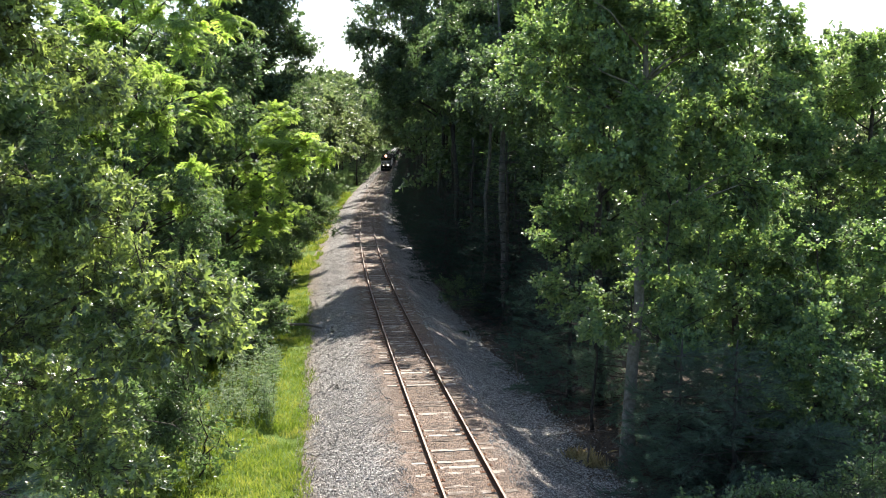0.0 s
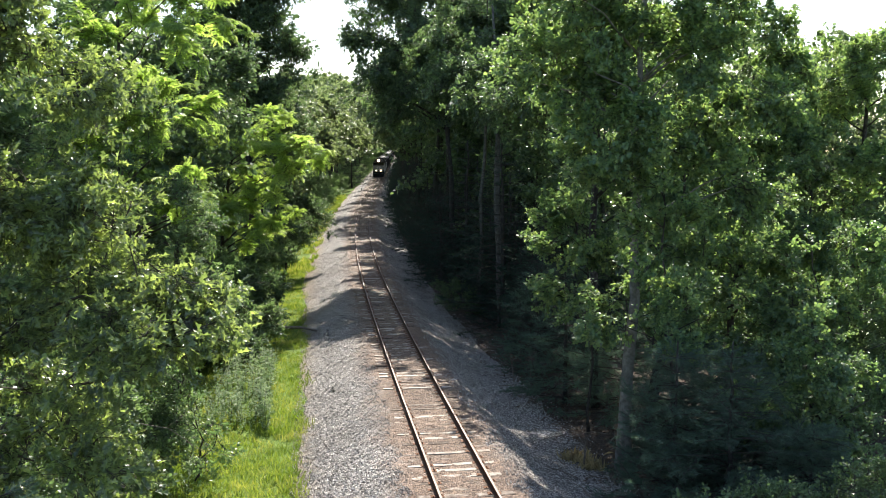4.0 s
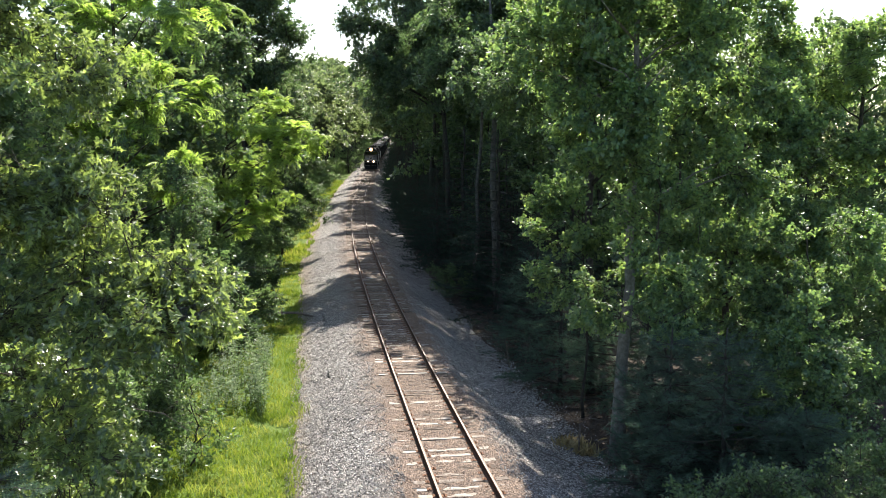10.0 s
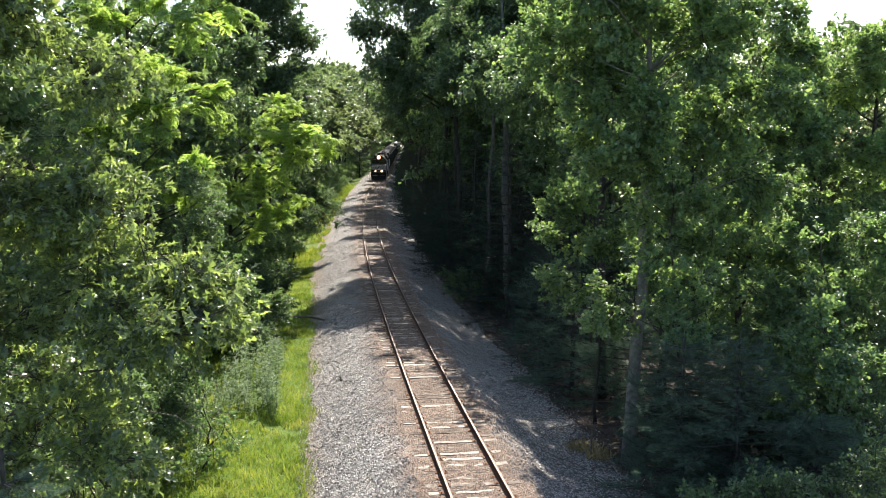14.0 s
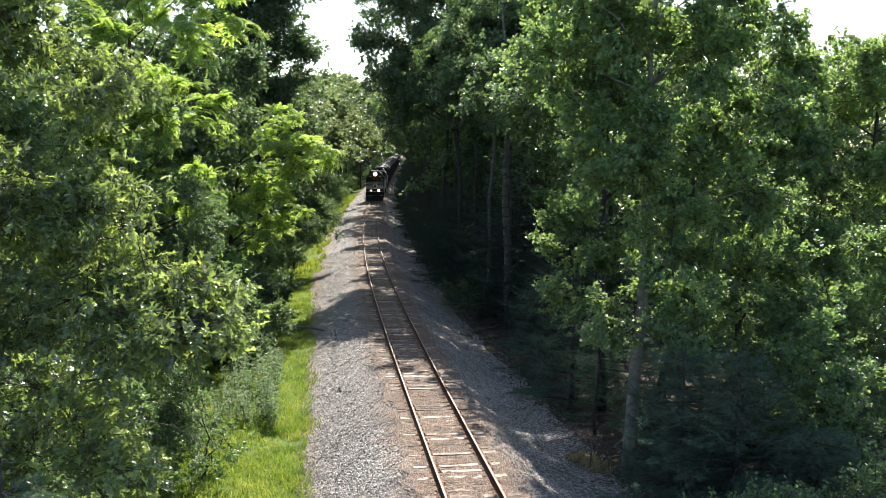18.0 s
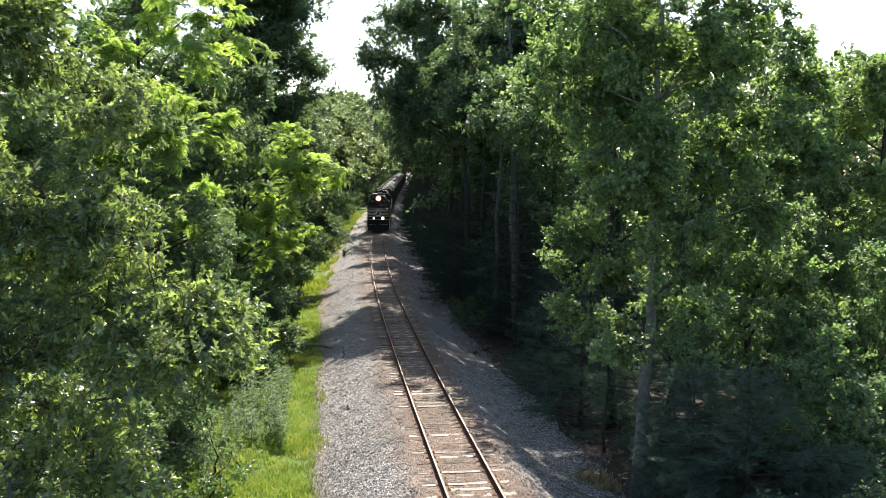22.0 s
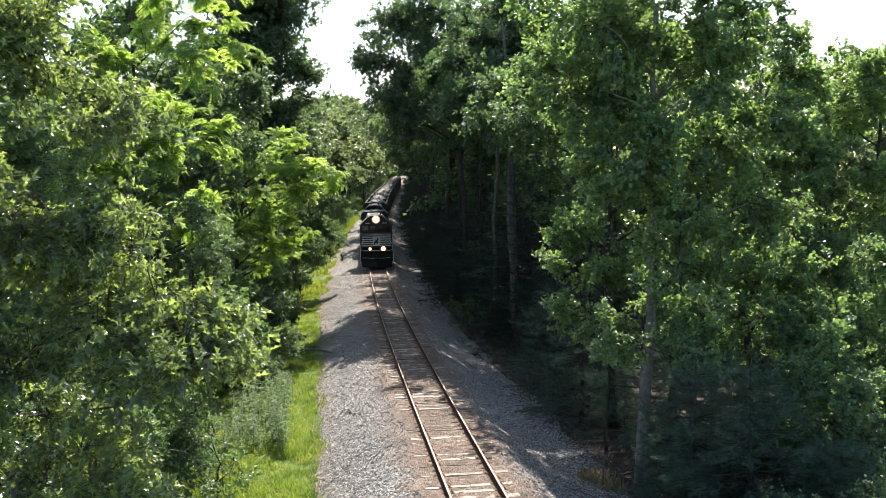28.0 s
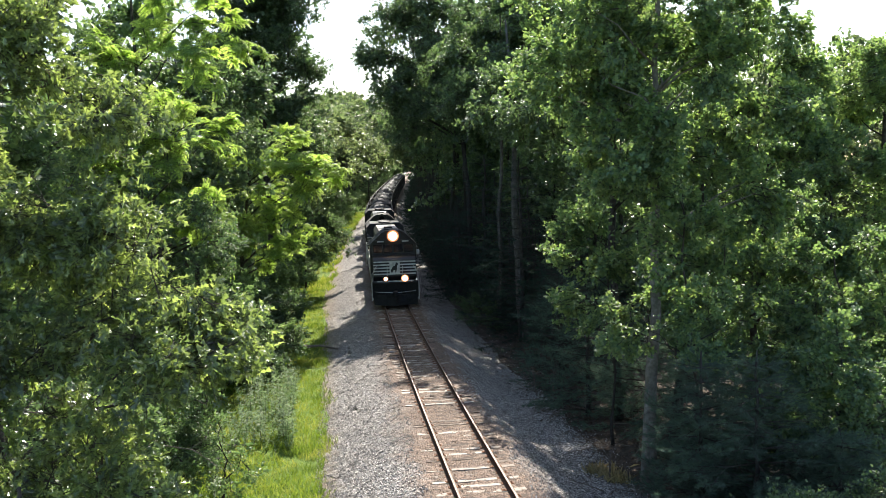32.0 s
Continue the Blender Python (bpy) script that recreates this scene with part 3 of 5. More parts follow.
def spray(kind, seed):
    """A leafy twig along +y, about a metre long: vertices, triangles, material slots (0 leaf, 1 twig)."""
    rng = np.random.default_rng(seed)
    out = []
    if kind in ("oak", "poplar", "dark", "shrub", "far", "wood", "bush"):
        shape, size, nt, per = {"oak": (oak_leaf(), .215, 9, 8), "poplar": (broad_leaf(.45), .118, 9, 12), "dark": (small_leaf(.36), .16, 8, 9), "shrub": (small_leaf(.3), .13, 9, 9),
                                "far": (small_leaf(.4), .235, 5, 6), "wood": (small_leaf(.4), .21, 5, 6), "bush": (small_leaf(.34), .17, 6, 8)}[kind]
        lite = kind in ("far", "wood", "bush")
        out.append((*stick((0, 0, 0), (0, .55, .05), .014, .008), 1))
        for k in range(nt):
            s = rng.uniform(.05, .6)
            a = np.array([0, s, .05 * s])
            d = np.array([rng.normal(0, .75), rng.uniform(.25, 1), rng.normal(.05, .45)])
            d /= np.linalg.norm(d)
            ln = rng.uniform(.28, .6)
            b = a + d * ln
            if not lite:
                out.append((*stick(a, b, .007, .003), 1))
            fr = rng.uniform(.35, 1.05, per) if kind != "oak" else rng.uniform(.82, 1.03, per)
            T = a + d * (fr * ln)[:, None] + rng.normal(0, .035, (per, 3))
            D = d * .7 + rng.normal(0, .75, (per, 3)) + np.array([0, 0, -.15])
            if kind == "oak":
                # a rosette: leaves fan out round the tip and hang
                ring = np.cross(rng.normal(0, 1, (per, 3)), d)
                D = ring / np.linalg.norm(ring, axis=1, keepdims=True) + d * .55 + np.array([0, 0, -.4]) + rng.normal(0, .15, (per, 3))
            up = np.array([0, 0, 1.0]) + rng.normal(0, .5 if kind == "oak" else .38, (per, 3))
            v, f = place(shape, frame_of(D, up), T, rng.uniform(.7, 1.2, per) * size)
            out.append((v, f, 0))
    elif kind == "pinnate":
        out.append((*stick((0, 0, 0), (0, .4, .1), .016, .01), 1))
        leaflet = small_leaf(.2)
        for k in range(9):
            az = rng.uniform(-2.0, 2.0)
            d = np.array([sin(az), cos(az), rng.uniform(.3, 1.1)])
            d /= np.linalg.norm(d)
            a = np.array([0, rng.uniform(.15, .42), .08])
            ln, droop = rng.uniform(.5, .8), rng.uniform(.8, 1.5)
            fr = np.repeat(np.linspace(.16, 1.0, 11), 2)
            C = a + d * (fr * ln)[:, None] + np.array([0, 0, -1.0]) * (droop * ln * .55 * fr ** 2)[:, None]
            tan = d[None] + np.array([0, 0, -1.0]) * (droop * 1.1 * fr)[:, None]
            tan /= np.linalg.norm(tan, axis=1, keepdims=True)
            side = np.cross(tan, np.array([0, 0, 1.0]))
            side /= np.linalg.norm(side, axis=1, keepdims=True) + 1e-9
            sg = np.tile([1.0, -1.0], 11)[:, None]
            D = side * sg + tan * .45 + np.array([0, 0, -.22]) + rng.normal(0, .08, (22, 3))
            up = np.array([0, 0, 1.0]) + rng.normal(0, .2, (22, 3))
            v, f = place(leaflet, frame_of(D, up), C, (.16 - .05 * fr) * rng.uniform(.9, 1.15))
            out.append((v, f, 0))
            mid = a + d * ln * .5 + np.array([0, 0, -droop * ln * .14])
            end = a + d * ln + np.array([0, 0, -droop * ln * .55])
            out.append((*stick(a, mid, .005, .004), 1))
            out.append((*stick(mid, end, .004, .002), 1))
    elif kind in ("pine", "fir"):
        tw, nn, wide = (14, 20, .045) if kind == "pine" else (9, 9, .09)
        out.append((*stick((0, 0, 0), (0, 1.0, -.06), .014, .005), 1))
        needle = (np.array([(-wide, 0, 0), (wide, 0, 0), (0, 1, 0)], dtype=float), np.array([(0, 1, 2)]))
        for k in range(tw):
            s = rng.uniform(.1, 1.0)
            a = np.array([0, s, -.06 * s])
            d = np.array([rng.choice([-1, 1]) * rng.uniform(.3, 1.0), rng.uniform(.4, 1), rng.normal(.02, .14)])
            d /= np.linalg.norm(d)
            ln = rng.uniform(.2, .5) * (1.15 - .6 * s)
            if kind == "pine":
                out.append((*stick(a, a + d * ln, .005, .002), 1))
            n = nn
            fr = rng.uniform(.15, 1.05, n)
            T = a + d * (fr * ln)[:, None]
            D = d * .8 + rng.normal(0, .55, (n, 3)) + np.array([0, 0, .15])
            v, f = place(needle, frame_of(D, rng.normal(0, 1, (n, 3))), T, rng.uniform(.09, .14, n))
            out.append((v, f, 0))
    return join(out)


SPRAYS = {k: [spray(k, 100 + 17 * i + len(k)) for i in range(5)] for k in ("oak", "poplar", "dark", "far", "wood", "bush", "shrub", "pinnate", "pine", "fir")}
LEAF = {"wood": "dark", "bush": "shrub"}
SPRAY_MESH = {k: [mesh_arrays(k + "_spray", v, f, [LEAF.get(k, k), "twig"], i) for v, f, i in s] for k, s in SPRAYS.items()}


def spray_places(lobes, n, rng, size, droop, inner=.25, tuft=8):
    """Where sprays sit on a crown of several lobes, gathered in tufts with gaps between: (places, outward ways, sizes)."""
    area = np.array([(a * b * c) ** (2 / 3) for _, _, _, a, b, c in lobes])
    tufts = max(6, n // tuft)
    pick = rng.choice(len(lobes), tufts, p=area / area.sum())
    L = np.array(lobes, dtype=float)[pick]
    d = rng.normal(0, 1, (tufts, 3))
    d[:, 2] += .2
    d /= np.linalg.norm(d, axis=1, keepdims=True)
    # the shell is lumpy, so that the outline has bulges and gaps
    lump = 1 + .16 * np.sin(d[:, 0] * 5 + L[:, 0] * 3) * np.sin(d[:, 1] * 4 + L[:, 1]) + .12 * np.sin(d[:, 2] * 7 + L[:, 2] * 2)
    r = np.where(rng.random(tufts) < inner, rng.uniform(.35, .75, tufts), rng.uniform(.82, 1.05, tufts)) * lump
    C = L[:, :3] + d * L[:, 3:] * r[:, None]
    of = rng.integers(0, tufts, n)
    off = rng.normal(0, .4 * size, (n, 3)) * np.array([1, 1, .6])
    P = C[of] + off
    way = d[of] * .8 + off / size * .7 + np.array([0, 0, .05 - droop]) + rng.normal(0, .25, (n, 3))
    S = rng.uniform(.75, 1.25, n) * size
    P = P - way / np.linalg.norm(way, axis=1, keepdims=True) * S[:, None] * .45
    return P, way, S


SWAYING = []                       # sprays of the nearer trees that stir in the breeze


def trunk_mesh(base, top, r, rng, mat="bark", bend=.25, n=9):
    s = Shape()
    k = 9
    pts, rad = [], []
    for i in range(k):
        f = i / (k - 1)
        p = Vector(base).lerp(Vector(top), f)
        if 0 < i < k - 1:
            p += Vector((rng.normal(0, bend * .35), rng.normal(0, bend * .35), 0))
        pts.append(p)
        rad.append(r * (1.0 - .78 * f) * (1.35 if i == 0 else 1.0))
    s.tube(pts, rad, n)
    v = np.array([tuple(p) for p in s.v])
    v[:, :2] += rng.normal(0, r * .05, (len(v), 2))
    s.v = [tuple(p) for p in v]
    return s.mesh("trunk", [mat], True), pts, rad


def limb_mesh(a, b, r, rng, mat="bark"):
    a, b = Vector(a), Vector(b)
    m1 = a.lerp(b, .35) + Vector((rng.normal(0, .12), rng.normal(0, .12), .12 * (b - a).length * .4))
    m2 = a.lerp(b, .7) + Vector((rng.normal(0, .15), rng.normal(0, .15), .1 * (b - a).length * .4))
    return Shape().tube([a, m1, m2, b], [r, r * .7, r * .42, r * .12], 6).mesh("limb", [mat], True)


def tree(name, base, lobes, kind, label, category, seed, sprays, size=1.0, trunk_r=.2, top=None, split=True, mat="bark", droop=.25, limbs=9, group="", inner=.35, tuft=8):
    """A tree with its trunk, its limbs to every lobe and a crown of leafy sprays. base (x, y) in the world; lobes in the world too."""
    rng = np.random.default_rng(seed)
    bx, by = base
    bz = ground_at(bx, by)
    t = root(name, pose(bx, by, bz), label, category, group)
    lobes = [(a - bx, b - by, c - bz, e, f, g) for a, b, c, e, f, g in lobes]
    hi = max(lobes, key=lambda l: l[2])
    tip = top or (hi[0] * .3, hi[1] * .3, hi[2] + hi[5] * .45)
    me, pts, rad = trunk_mesh((0, 0, -.25), tip, trunk_r, rng, mat)
    part("trunk", me, t)
    wood = Shape()
    for k in range(limbs):
        l = lobes[k % len(lobes)]
        d = rng.normal(0, 1, 3)
        d /= np.linalg.norm(d)
        b = np.array(l[:3]) + d * np.array(l[3:]) * .72
        z = min(max(b[2] - .35 * math.hypot(b[0], b[1]) - .5, tip[2] * .18), tip[2] * .92)
        f = (z + .25) / (tip[2] + .25)
        i = min(int(f * 8), 7)
        a = pts[i].lerp(pts[i + 1], f * 8 - i)
        if split:
            part("limb", limb_mesh(a, b, max(.025, rad[i] * .5), rng, mat), t)
        else:
            wood.tube([a, a.lerp(Vector(b), .5) + Vector((0, 0, .15)), b], [max(.025, rad[i] * .5), max(.02, rad[i] * .3), .012], 5)
    if not split:
        part("branchwork", wood.mesh("branchwork", [mat], True), t, kind="stuff")
    P, way, S = spray_places(lobes, sprays, rng, size, droop, inner, tuft)
    up = np.array([0, 0, 1.0]) + rng.normal(0, .25, (sprays, 3))
    R = frame_of(way, up)
    which = rng.integers(0, 5, sprays)
    own = min(sprays, 150 if category == "tree" else 60) if split else 0
    for i in range(own):
        m = Matrix(R[i].tolist()).to_4x4()
        ob = part("leaf_spray", SPRAY_MESH[kind][which[i]], t)
        ob.matrix_basis = Matrix.Translation(P[i]) @ m @ Matrix.Scale(float(S[i]), 4)
        if i % 3 == 0 and category == "tree" and by < 47:
            SWAYING.append(ob)
    if own < sprays:
        Vs, Fs, Is, o = [], [], [], 0
        for w in range(5):
            sel = np.arange(own, sprays)[which[own:] == w]
            if not len(sel):
                continue
            v, f, idx = SPRAYS[kind][w]
            V, F = place((v, f), R[sel], P[sel], S[sel])
            Vs.append(V)
            Fs.append(F + o)
            Is.append(np.tile(idx, len(sel)))
            o += len(V)
        part("crown", mesh_arrays("crown", np.concatenate(Vs), np.concatenate(Fs), [LEAF.get(kind, kind), "twig"], np.concatenate(Is)), t, kind="stuff")
    return t


def pine(base, h, r, seed, label, sprays=420, own=50, lean=0.0, name="pine_tree", bare=0.0, kind="pine"):
    """A young pine: whorls of boughs that bear soft needle sprays."""
    rng = np.random.default_rng(seed)
    bx, by = base
    bz = ground_at(bx, by)
    t = root(name, pose(bx, by, bz), label, "pine tree", "young pines by the line")
    me, pts, rad = trunk_mesh((0, 0, -.2), (lean, 0, h), .04 + h * .01, rng, "bark", .12)
    part("trunk", me, t)
    P, W, S = [], [], []
    wood = Shape()
    whorls = int(h / .4)
    for k in range(whorls):
        z = bare + .2 + (h - bare - .3) * k / whorls
        reach = (r * (1 - (max(0, z - .25 * h) / (.78 * h)) ** 1.5) * rng.uniform(.7, 1.15) if z < h * .98 else .1) + .2
        nb = 6
        for j in range(nb):
            az = 2 * pi * (j + rng.uniform(-.35, .35)) / nb + k * .9
            mine = reach * rng.uniform(.65, 1.1)
            d = np.array([cos(az), sin(az), rng.uniform(-.15, .3)])
            a = np.array([lean * z / h, 0, z])
            wood.tube([a, a + d * mine * .8], [.022, .006], 4)
            ns = max(1, int(sprays / (whorls * nb) + rng.random()))
            for q in range(ns):
                P.append(a + d * mine * (rng.uniform(.15, .8) if q else .6))
                W.append(d + np.array([rng.normal(0, .55), rng.normal(0, .55), rng.normal(.02, .2)]))
                S.append(rng.uniform(.75, 1.15) * max(.55, min(1.25, mine * .55)))
    part("branchwork", wood.mesh("branchwork", ["bark"]), t, kind="stuff")
    P, W, S = np.array(P), np.array(W), np.array(S)
    R = frame_of(W, np.array([0, 0, 1.0]) + rng.normal(0, .25, W.shape))
    which = rng.integers(0, 5, len(P))
    order = rng.permutation(len(P))
    for i in order[:own]:
        ob = part("needle_spray", SPRAY_MESH[kind][which[i]], t)
        ob.matrix_basis = Matrix.Translation(P[i]) @ Matrix(R[i].tolist()).to_4x4() @ Matrix.Scale(float(S[i]), 4)
    rest = order[own:]
    Vs, Fs, Is, o = [], [], [], 0
    for w in range(5):
        sel = rest[which[rest] == w]
        if len(sel):
            v, f, idx = SPRAYS[kind][w]
            V, F = place((v, f), R[sel], P[sel], S[sel])
            Vs.append(V)
            Fs.append(F + o)
            Is.append(np.tile(idx, len(sel)))
            o += len(V)
    part("crown", mesh_arrays("crown", np.concatenate(Vs), np.concatenate(Fs), [kind, "twig"], np.concatenate(Is)), t, kind="stuff")
    return t


def main_trees():
    tree("oak_tree", (-9.6, 18.8), [(-7.8, 16.8, 10.2, 1.9, .9, 1.3), (-9.8, 17.4, 10.2, 1.8, .9, 2.0), (-6.9, 16.6, 8.0, 1.2, .8, .8), (-5.3, 16.2, 6.9, 1.25, .8, .8), (-5.5, 16.0, 5.3, 1.3, .9, 1.0), (-6.6, 15.6, 3.2, 1.6, .9, 1.2),
                                    (-8.2, 16.8, 7.2, 1.5, .9, 1.3), (-8.5, 16.2, 4.9, 1.5, .9, 1.1), (-8.9, 15.8, 2.7, 1.7, .9, 1.4)],
         "oak", "tall oak with glossy lobed leaves hanging low beside the verge", "tree", 1, 540, .95, .24, inner=.12, tuft=9, limbs=20, top=(.4, -.6, 11.4))
    tree("walnut_tree", (-14.2, 42), [(-10.0, 40, 14.8, 1.8, 1.4, 2.0), (-11.5, 40, 10.2, 2.2, 1.4, 1.6), (-10.4, 40, 6.8, 1.6, 1.2, 1.3), (-13.8, 41, 12.6, 2.6, 1.6, 2.6), (-14.6, 41, 8.2, 2.8, 1.6, 2.6), (-12.6, 41, 17.4, 2.8, 1.6, 2.0)],
         "pinnate", "bright green walnut with long drooping feathered leaves", "tree", 2, 640, 1.0, .16, limbs=12, inner=.25, tuft=6)
    tree("walnut_tree", (-13.8, 58.6), [(-9.4, 58.4, 10.4, 1.3, 1.3, .8), (-8.5, 58, 8.9, 1.4, 1.3, .8), (-11.2, 58, 9.4, 1.8, 1.3, .8), (-13.6, 57.6, 9.2, 2.0, 1.3, 1.0), (-9.6, 57.6, 7.4, 1.7, 1.2, .8), (-12.4, 57.4, 7.2, 2.2, 1.2, .9),
                                        (-10.0, 57.2, 5.6, 1.6, 1.2, .8), (-12.8, 57, 5.0, 2.2, 1.2, 1.0), (-10.6, 57, 3.8, 1.4, 1.2, .9), (-15.4, 57, 6.6, 2.2, 1.2, 2.4)],
         "pinnate", "sunlit yellow-green walnut leaning out over the verge", "tree", 3, 430, 1.05, .18, limbs=20, inner=.2, tuft=5)
    tree("maple_tree", (-15, 76), [(-12.7, 77, 20.8, 2.6, 2.8, 4.4), (-12.1, 77, 14.8, 2.3, 2.6, 3.6), (-12.8, 77, 9.5, 2.4, 2.8, 3.6), (-16.4, 77, 15, 3.0, 3.0, 6), (-17.6, 77, 20, 3.0, 2.8, 4.4), (-14.8, 77.5, 23.2, 3.0, 2.4, 2.6)],
         "dark", "tall dark-leaved maple rising behind the walnuts", "tree", 4, 1450, 1.45, .3, limbs=18, inner=.25)
    tree("maple_tree", (-15.4, 49), [(-16.4, 49, 13.6, 3.2, 2.0, 3.2), (-12.0, 49, 12.6, 2.2, 1.8, 2.8), (-13.8, 48, 8.0, 2.6, 1.8, 2.6)],
         "dark", "dark-leaved maple standing behind the walnut", "tree", 19, 460, 1.2, .2, limbs=12)
    tree("maple_sapling", (-12.2, 37), [(-11.4, 37, 6.0, 2.4, 1.5, 2.6), (-9.9, 36.6, 3.6, 1.7, 1.3, 1.8), (-12.6, 36, 3.2, 2.0, 1.5, 2.4)],
         "shrub", "bushy young maple between the walnuts", "sapling", 23, 300, 1.0, .09, split=False, inner=.2)
    tree("maple_sapling", (-16, 33), [(-15.4, 33, 9.6, 2.6, 1.5, 2.8), (-14.6, 33, 5.4, 2.4, 1.5, 2.6)],
         "shrub", "bushy young maple between the walnuts", "sapling", 24, 300, 1.0, .09, split=False, inner=.2)
    tree("tulip_tree", (5.95, 29.8), [(3.7, 30, 11.3, 2.1, 2.2, 1.9), (4.6, 29.6, 13.6, 2.4, 2.4, 2.2), (7.2, 30, 13.6, 2.8, 2.6, 2.8), (8.9, 30.5, 11.0, 2.3, 2.6, 2.4), (5.6, 29.4, 9.6, 2.3, 2.2, 1.5), (7.9, 30.2, 7.8, 2.2, 2.0, 1.8), (9.2, 30.8, 13.2, 1.5, 1.8, 1.8)],
         "poplar", "tulip tree with a straight grey trunk and bright broad leaves", "tree", 5, 840, .95, .24, top=(.5, .2, 15.5), mat="bark_grey", limbs=18, inner=.3)
    tree("maple_tree", (6.3, 37.5), [(5.6, 37, 12.6, 2.6, 2.0, 2.6), (7.8, 37.4, 9.0, 2.4, 2.0, 2.0)],
         "poplar", "slim dark-stemmed maple behind the tulip tree", "tree", 51, 150, 1.05, .17, split=False, limbs=9, inner=.2)
    tree("maple_tree", (7.75, 34.4), [(9.2, 34.6, 9.0, 2.0, 1.8, 2.0), (9.8, 34.8, 6.0, 1.8, 1.6, 1.6)],
         "poplar", "leaning dark-stemmed maple beside the tulip tree", "tree", 52, 120, 1.0, .16, split=False, limbs=8, inner=.2, top=(1.2, .2, 9.8))
    tree("beech_tree", (2.6, 61), [(3.4, 62, 14.6, 2.4, 2.4, 2.6), (4.4, 61, 17.4, 2.2, 2.2, 2.4)],
         "dark", "slender pale-trunked woodland tree by the slope", "tree", 53, 260, 1.3, .17, split=False, mat="bark_pale", limbs=8)
    tree("maple_sapling", (7.6, 32.5), [(7.4, 32, 5.2, 1.7, 1.6, 1.8), (8.6, 32.5, 3.2, 1.5, 1.5, 1.4)],
         "poplar", "slender maple sapling under the tulip tree", "sapling", 15, 130, .95, .07)
    tree("maple_sapling", (7.1, 28.2), [(6.8, 28.3, 5.7, 1.3, 1.0, 1.5), (7.4, 28.3, 3.7, 1.3, 1.0, 1.2), (5.3, 28.5, 3.9, .8, .8, 1.0), (5.7, 28.6, 7.9, 1.0, .8, .7)],
         "poplar", "leafy maple sapling in front of the tulip tree's trunk", "sapling", 18, 150, .8, .06)
    tree("maple_sapling", (5.5, 34.0), [(4.9, 33.5, 5.6, 1.3, 1.4, 1.5), (4.8, 33.4, 3.4, 1.0, 1.1, 1.2)],
         "poplar", "slender maple sapling under the tulip tree", "sapling", 16, 90, .95, .06)
    tree("maple_tree", (12.6, 40.5), [(12.0, 40, 10.6, 2.6, 2.2, 3.0), (14.9, 40, 11.4, 1.7, 2.0, 1.5), (10.6, 39, 5.8, 2.8, 2.0, 2.6), (14.4, 40, 7.0, 2.6, 2.0, 3.0), (13.0, 39.6, 3.6, 2.4, 1.8, 2.0)],
         "poplar", "backlit maple with thin open foliage at the wood's edge", "tree", 6, 560, 1.0, .19, limbs=16, inner=.15)
    tree("maple_tree", (18.5, 42), [(17.0, 42, 11.2, 2.2, 2.2, 2.4), (19.4, 41.4, 12.2, 2.3, 2.0, 2.2), (18.0, 40, 6.4, 2.8, 2.0, 3.0), (16.2, 40, 3.8, 2.0, 1.8, 2.2)],
         "poplar", "backlit maple with thin open foliage at the wood's edge", "tree", 7, 560, 1.05, .19, limbs=14, inner=.15)
    tree("oak_tree", (7.4, 45), [(4.9, 44.5, 11.4, 2.7, 2.4, 2.0), (8.2, 45, 14.6, 3.4, 3.0, 3.6)],
         "dark", "dark woodland oak that shades the cutting", "tree", 17, 420, 1.2, .22, limbs=12)
    tree("beech_tree", (3.9, 55.5), [(1.8, 62, 15.8, 3.2, 3.4, 3.8), (3.6, 52.5, 12.2, 2.8, 3.2, 1.9), (1.4, 57, 12.8, 2.2, 2.4, 1.4), (6.4, 58, 14.5, 3.6, 3.4, 4.2)],
         "dark", "tall woodland tree with a pale trunk and overhanging boughs", "tree", 8, 980, 1.2, .27, mat="bark_pale", limbs=16, droop=.4)
    tree("beech_tree", (1.6, 73), [(-4.8, 74, 15.4, 2.0, 2.6, 1.0), (-5.6, 74.5, 17.8, 1.3, 2.0, .6), (-4.2, 75, 20.6, 1.9, 2.2, 1.3), (-4.4, 73.5, 13.0, 2.1, 2.6, .9), (-1.2, 74, 18.6, 3.4, 3.4, 4.2), (-1.0, 72, 12.6, 3.8, 3.2, 1.9), (3.0, 74, 17, 4.2, 3.6, 5.0)],
         "dark", "tall woodland tree arching its boughs over the track", "tree", 9, 1340, 1.3, .26, limbs=18, droop=.4)
    tree("beech_tree", (-0.6, 96), [(-0.8, 95, 16.4, 3.4, 5.0, 4.2), (2.8, 96, 17.5, 4.4, 5, 5.5)],
         "dark", "tall woodland tree arching its boughs over the track", "tree", 10, 600, 1.8, .28, limbs=12)
    # this tree and the next, hidden behind others, are added to shade the track
    tree("beech_tree", (0.6, 86), [(-1.0, 86, 15.4, 3.2, 3.6, 3.2), (2.6, 86, 17, 3.8, 3.8, 4.6)],
         "wood", "tall woodland tree arching its boughs over the track", "tree", 12, 540, 1.6, .24, limbs=10)
    tree("beech_tree", (-2.6, 108), [(-3.2, 108, 16.4, 3.6, 4.0, 3.6), (0.8, 108, 18, 4.2, 4.0, 5.0)],
         "wood", "tall woodland tree arching its boughs over the track", "tree", 13, 520, 1.7, .26, limbs=10)
    tree("maple_sapling", (12.4, 31), [(12.0, 31, 5.0, 1.9, 1.4, 2.0), (13.6, 31, 3.0, 1.9, 1.3, 1.8), (11.2, 31, 2.6, 1.5, 1.2, 1.6)],
         "poplar", "leafy maple sapling among the dark pines", "sapling", 54, 210, .95, .07, split=False, inner=.15)
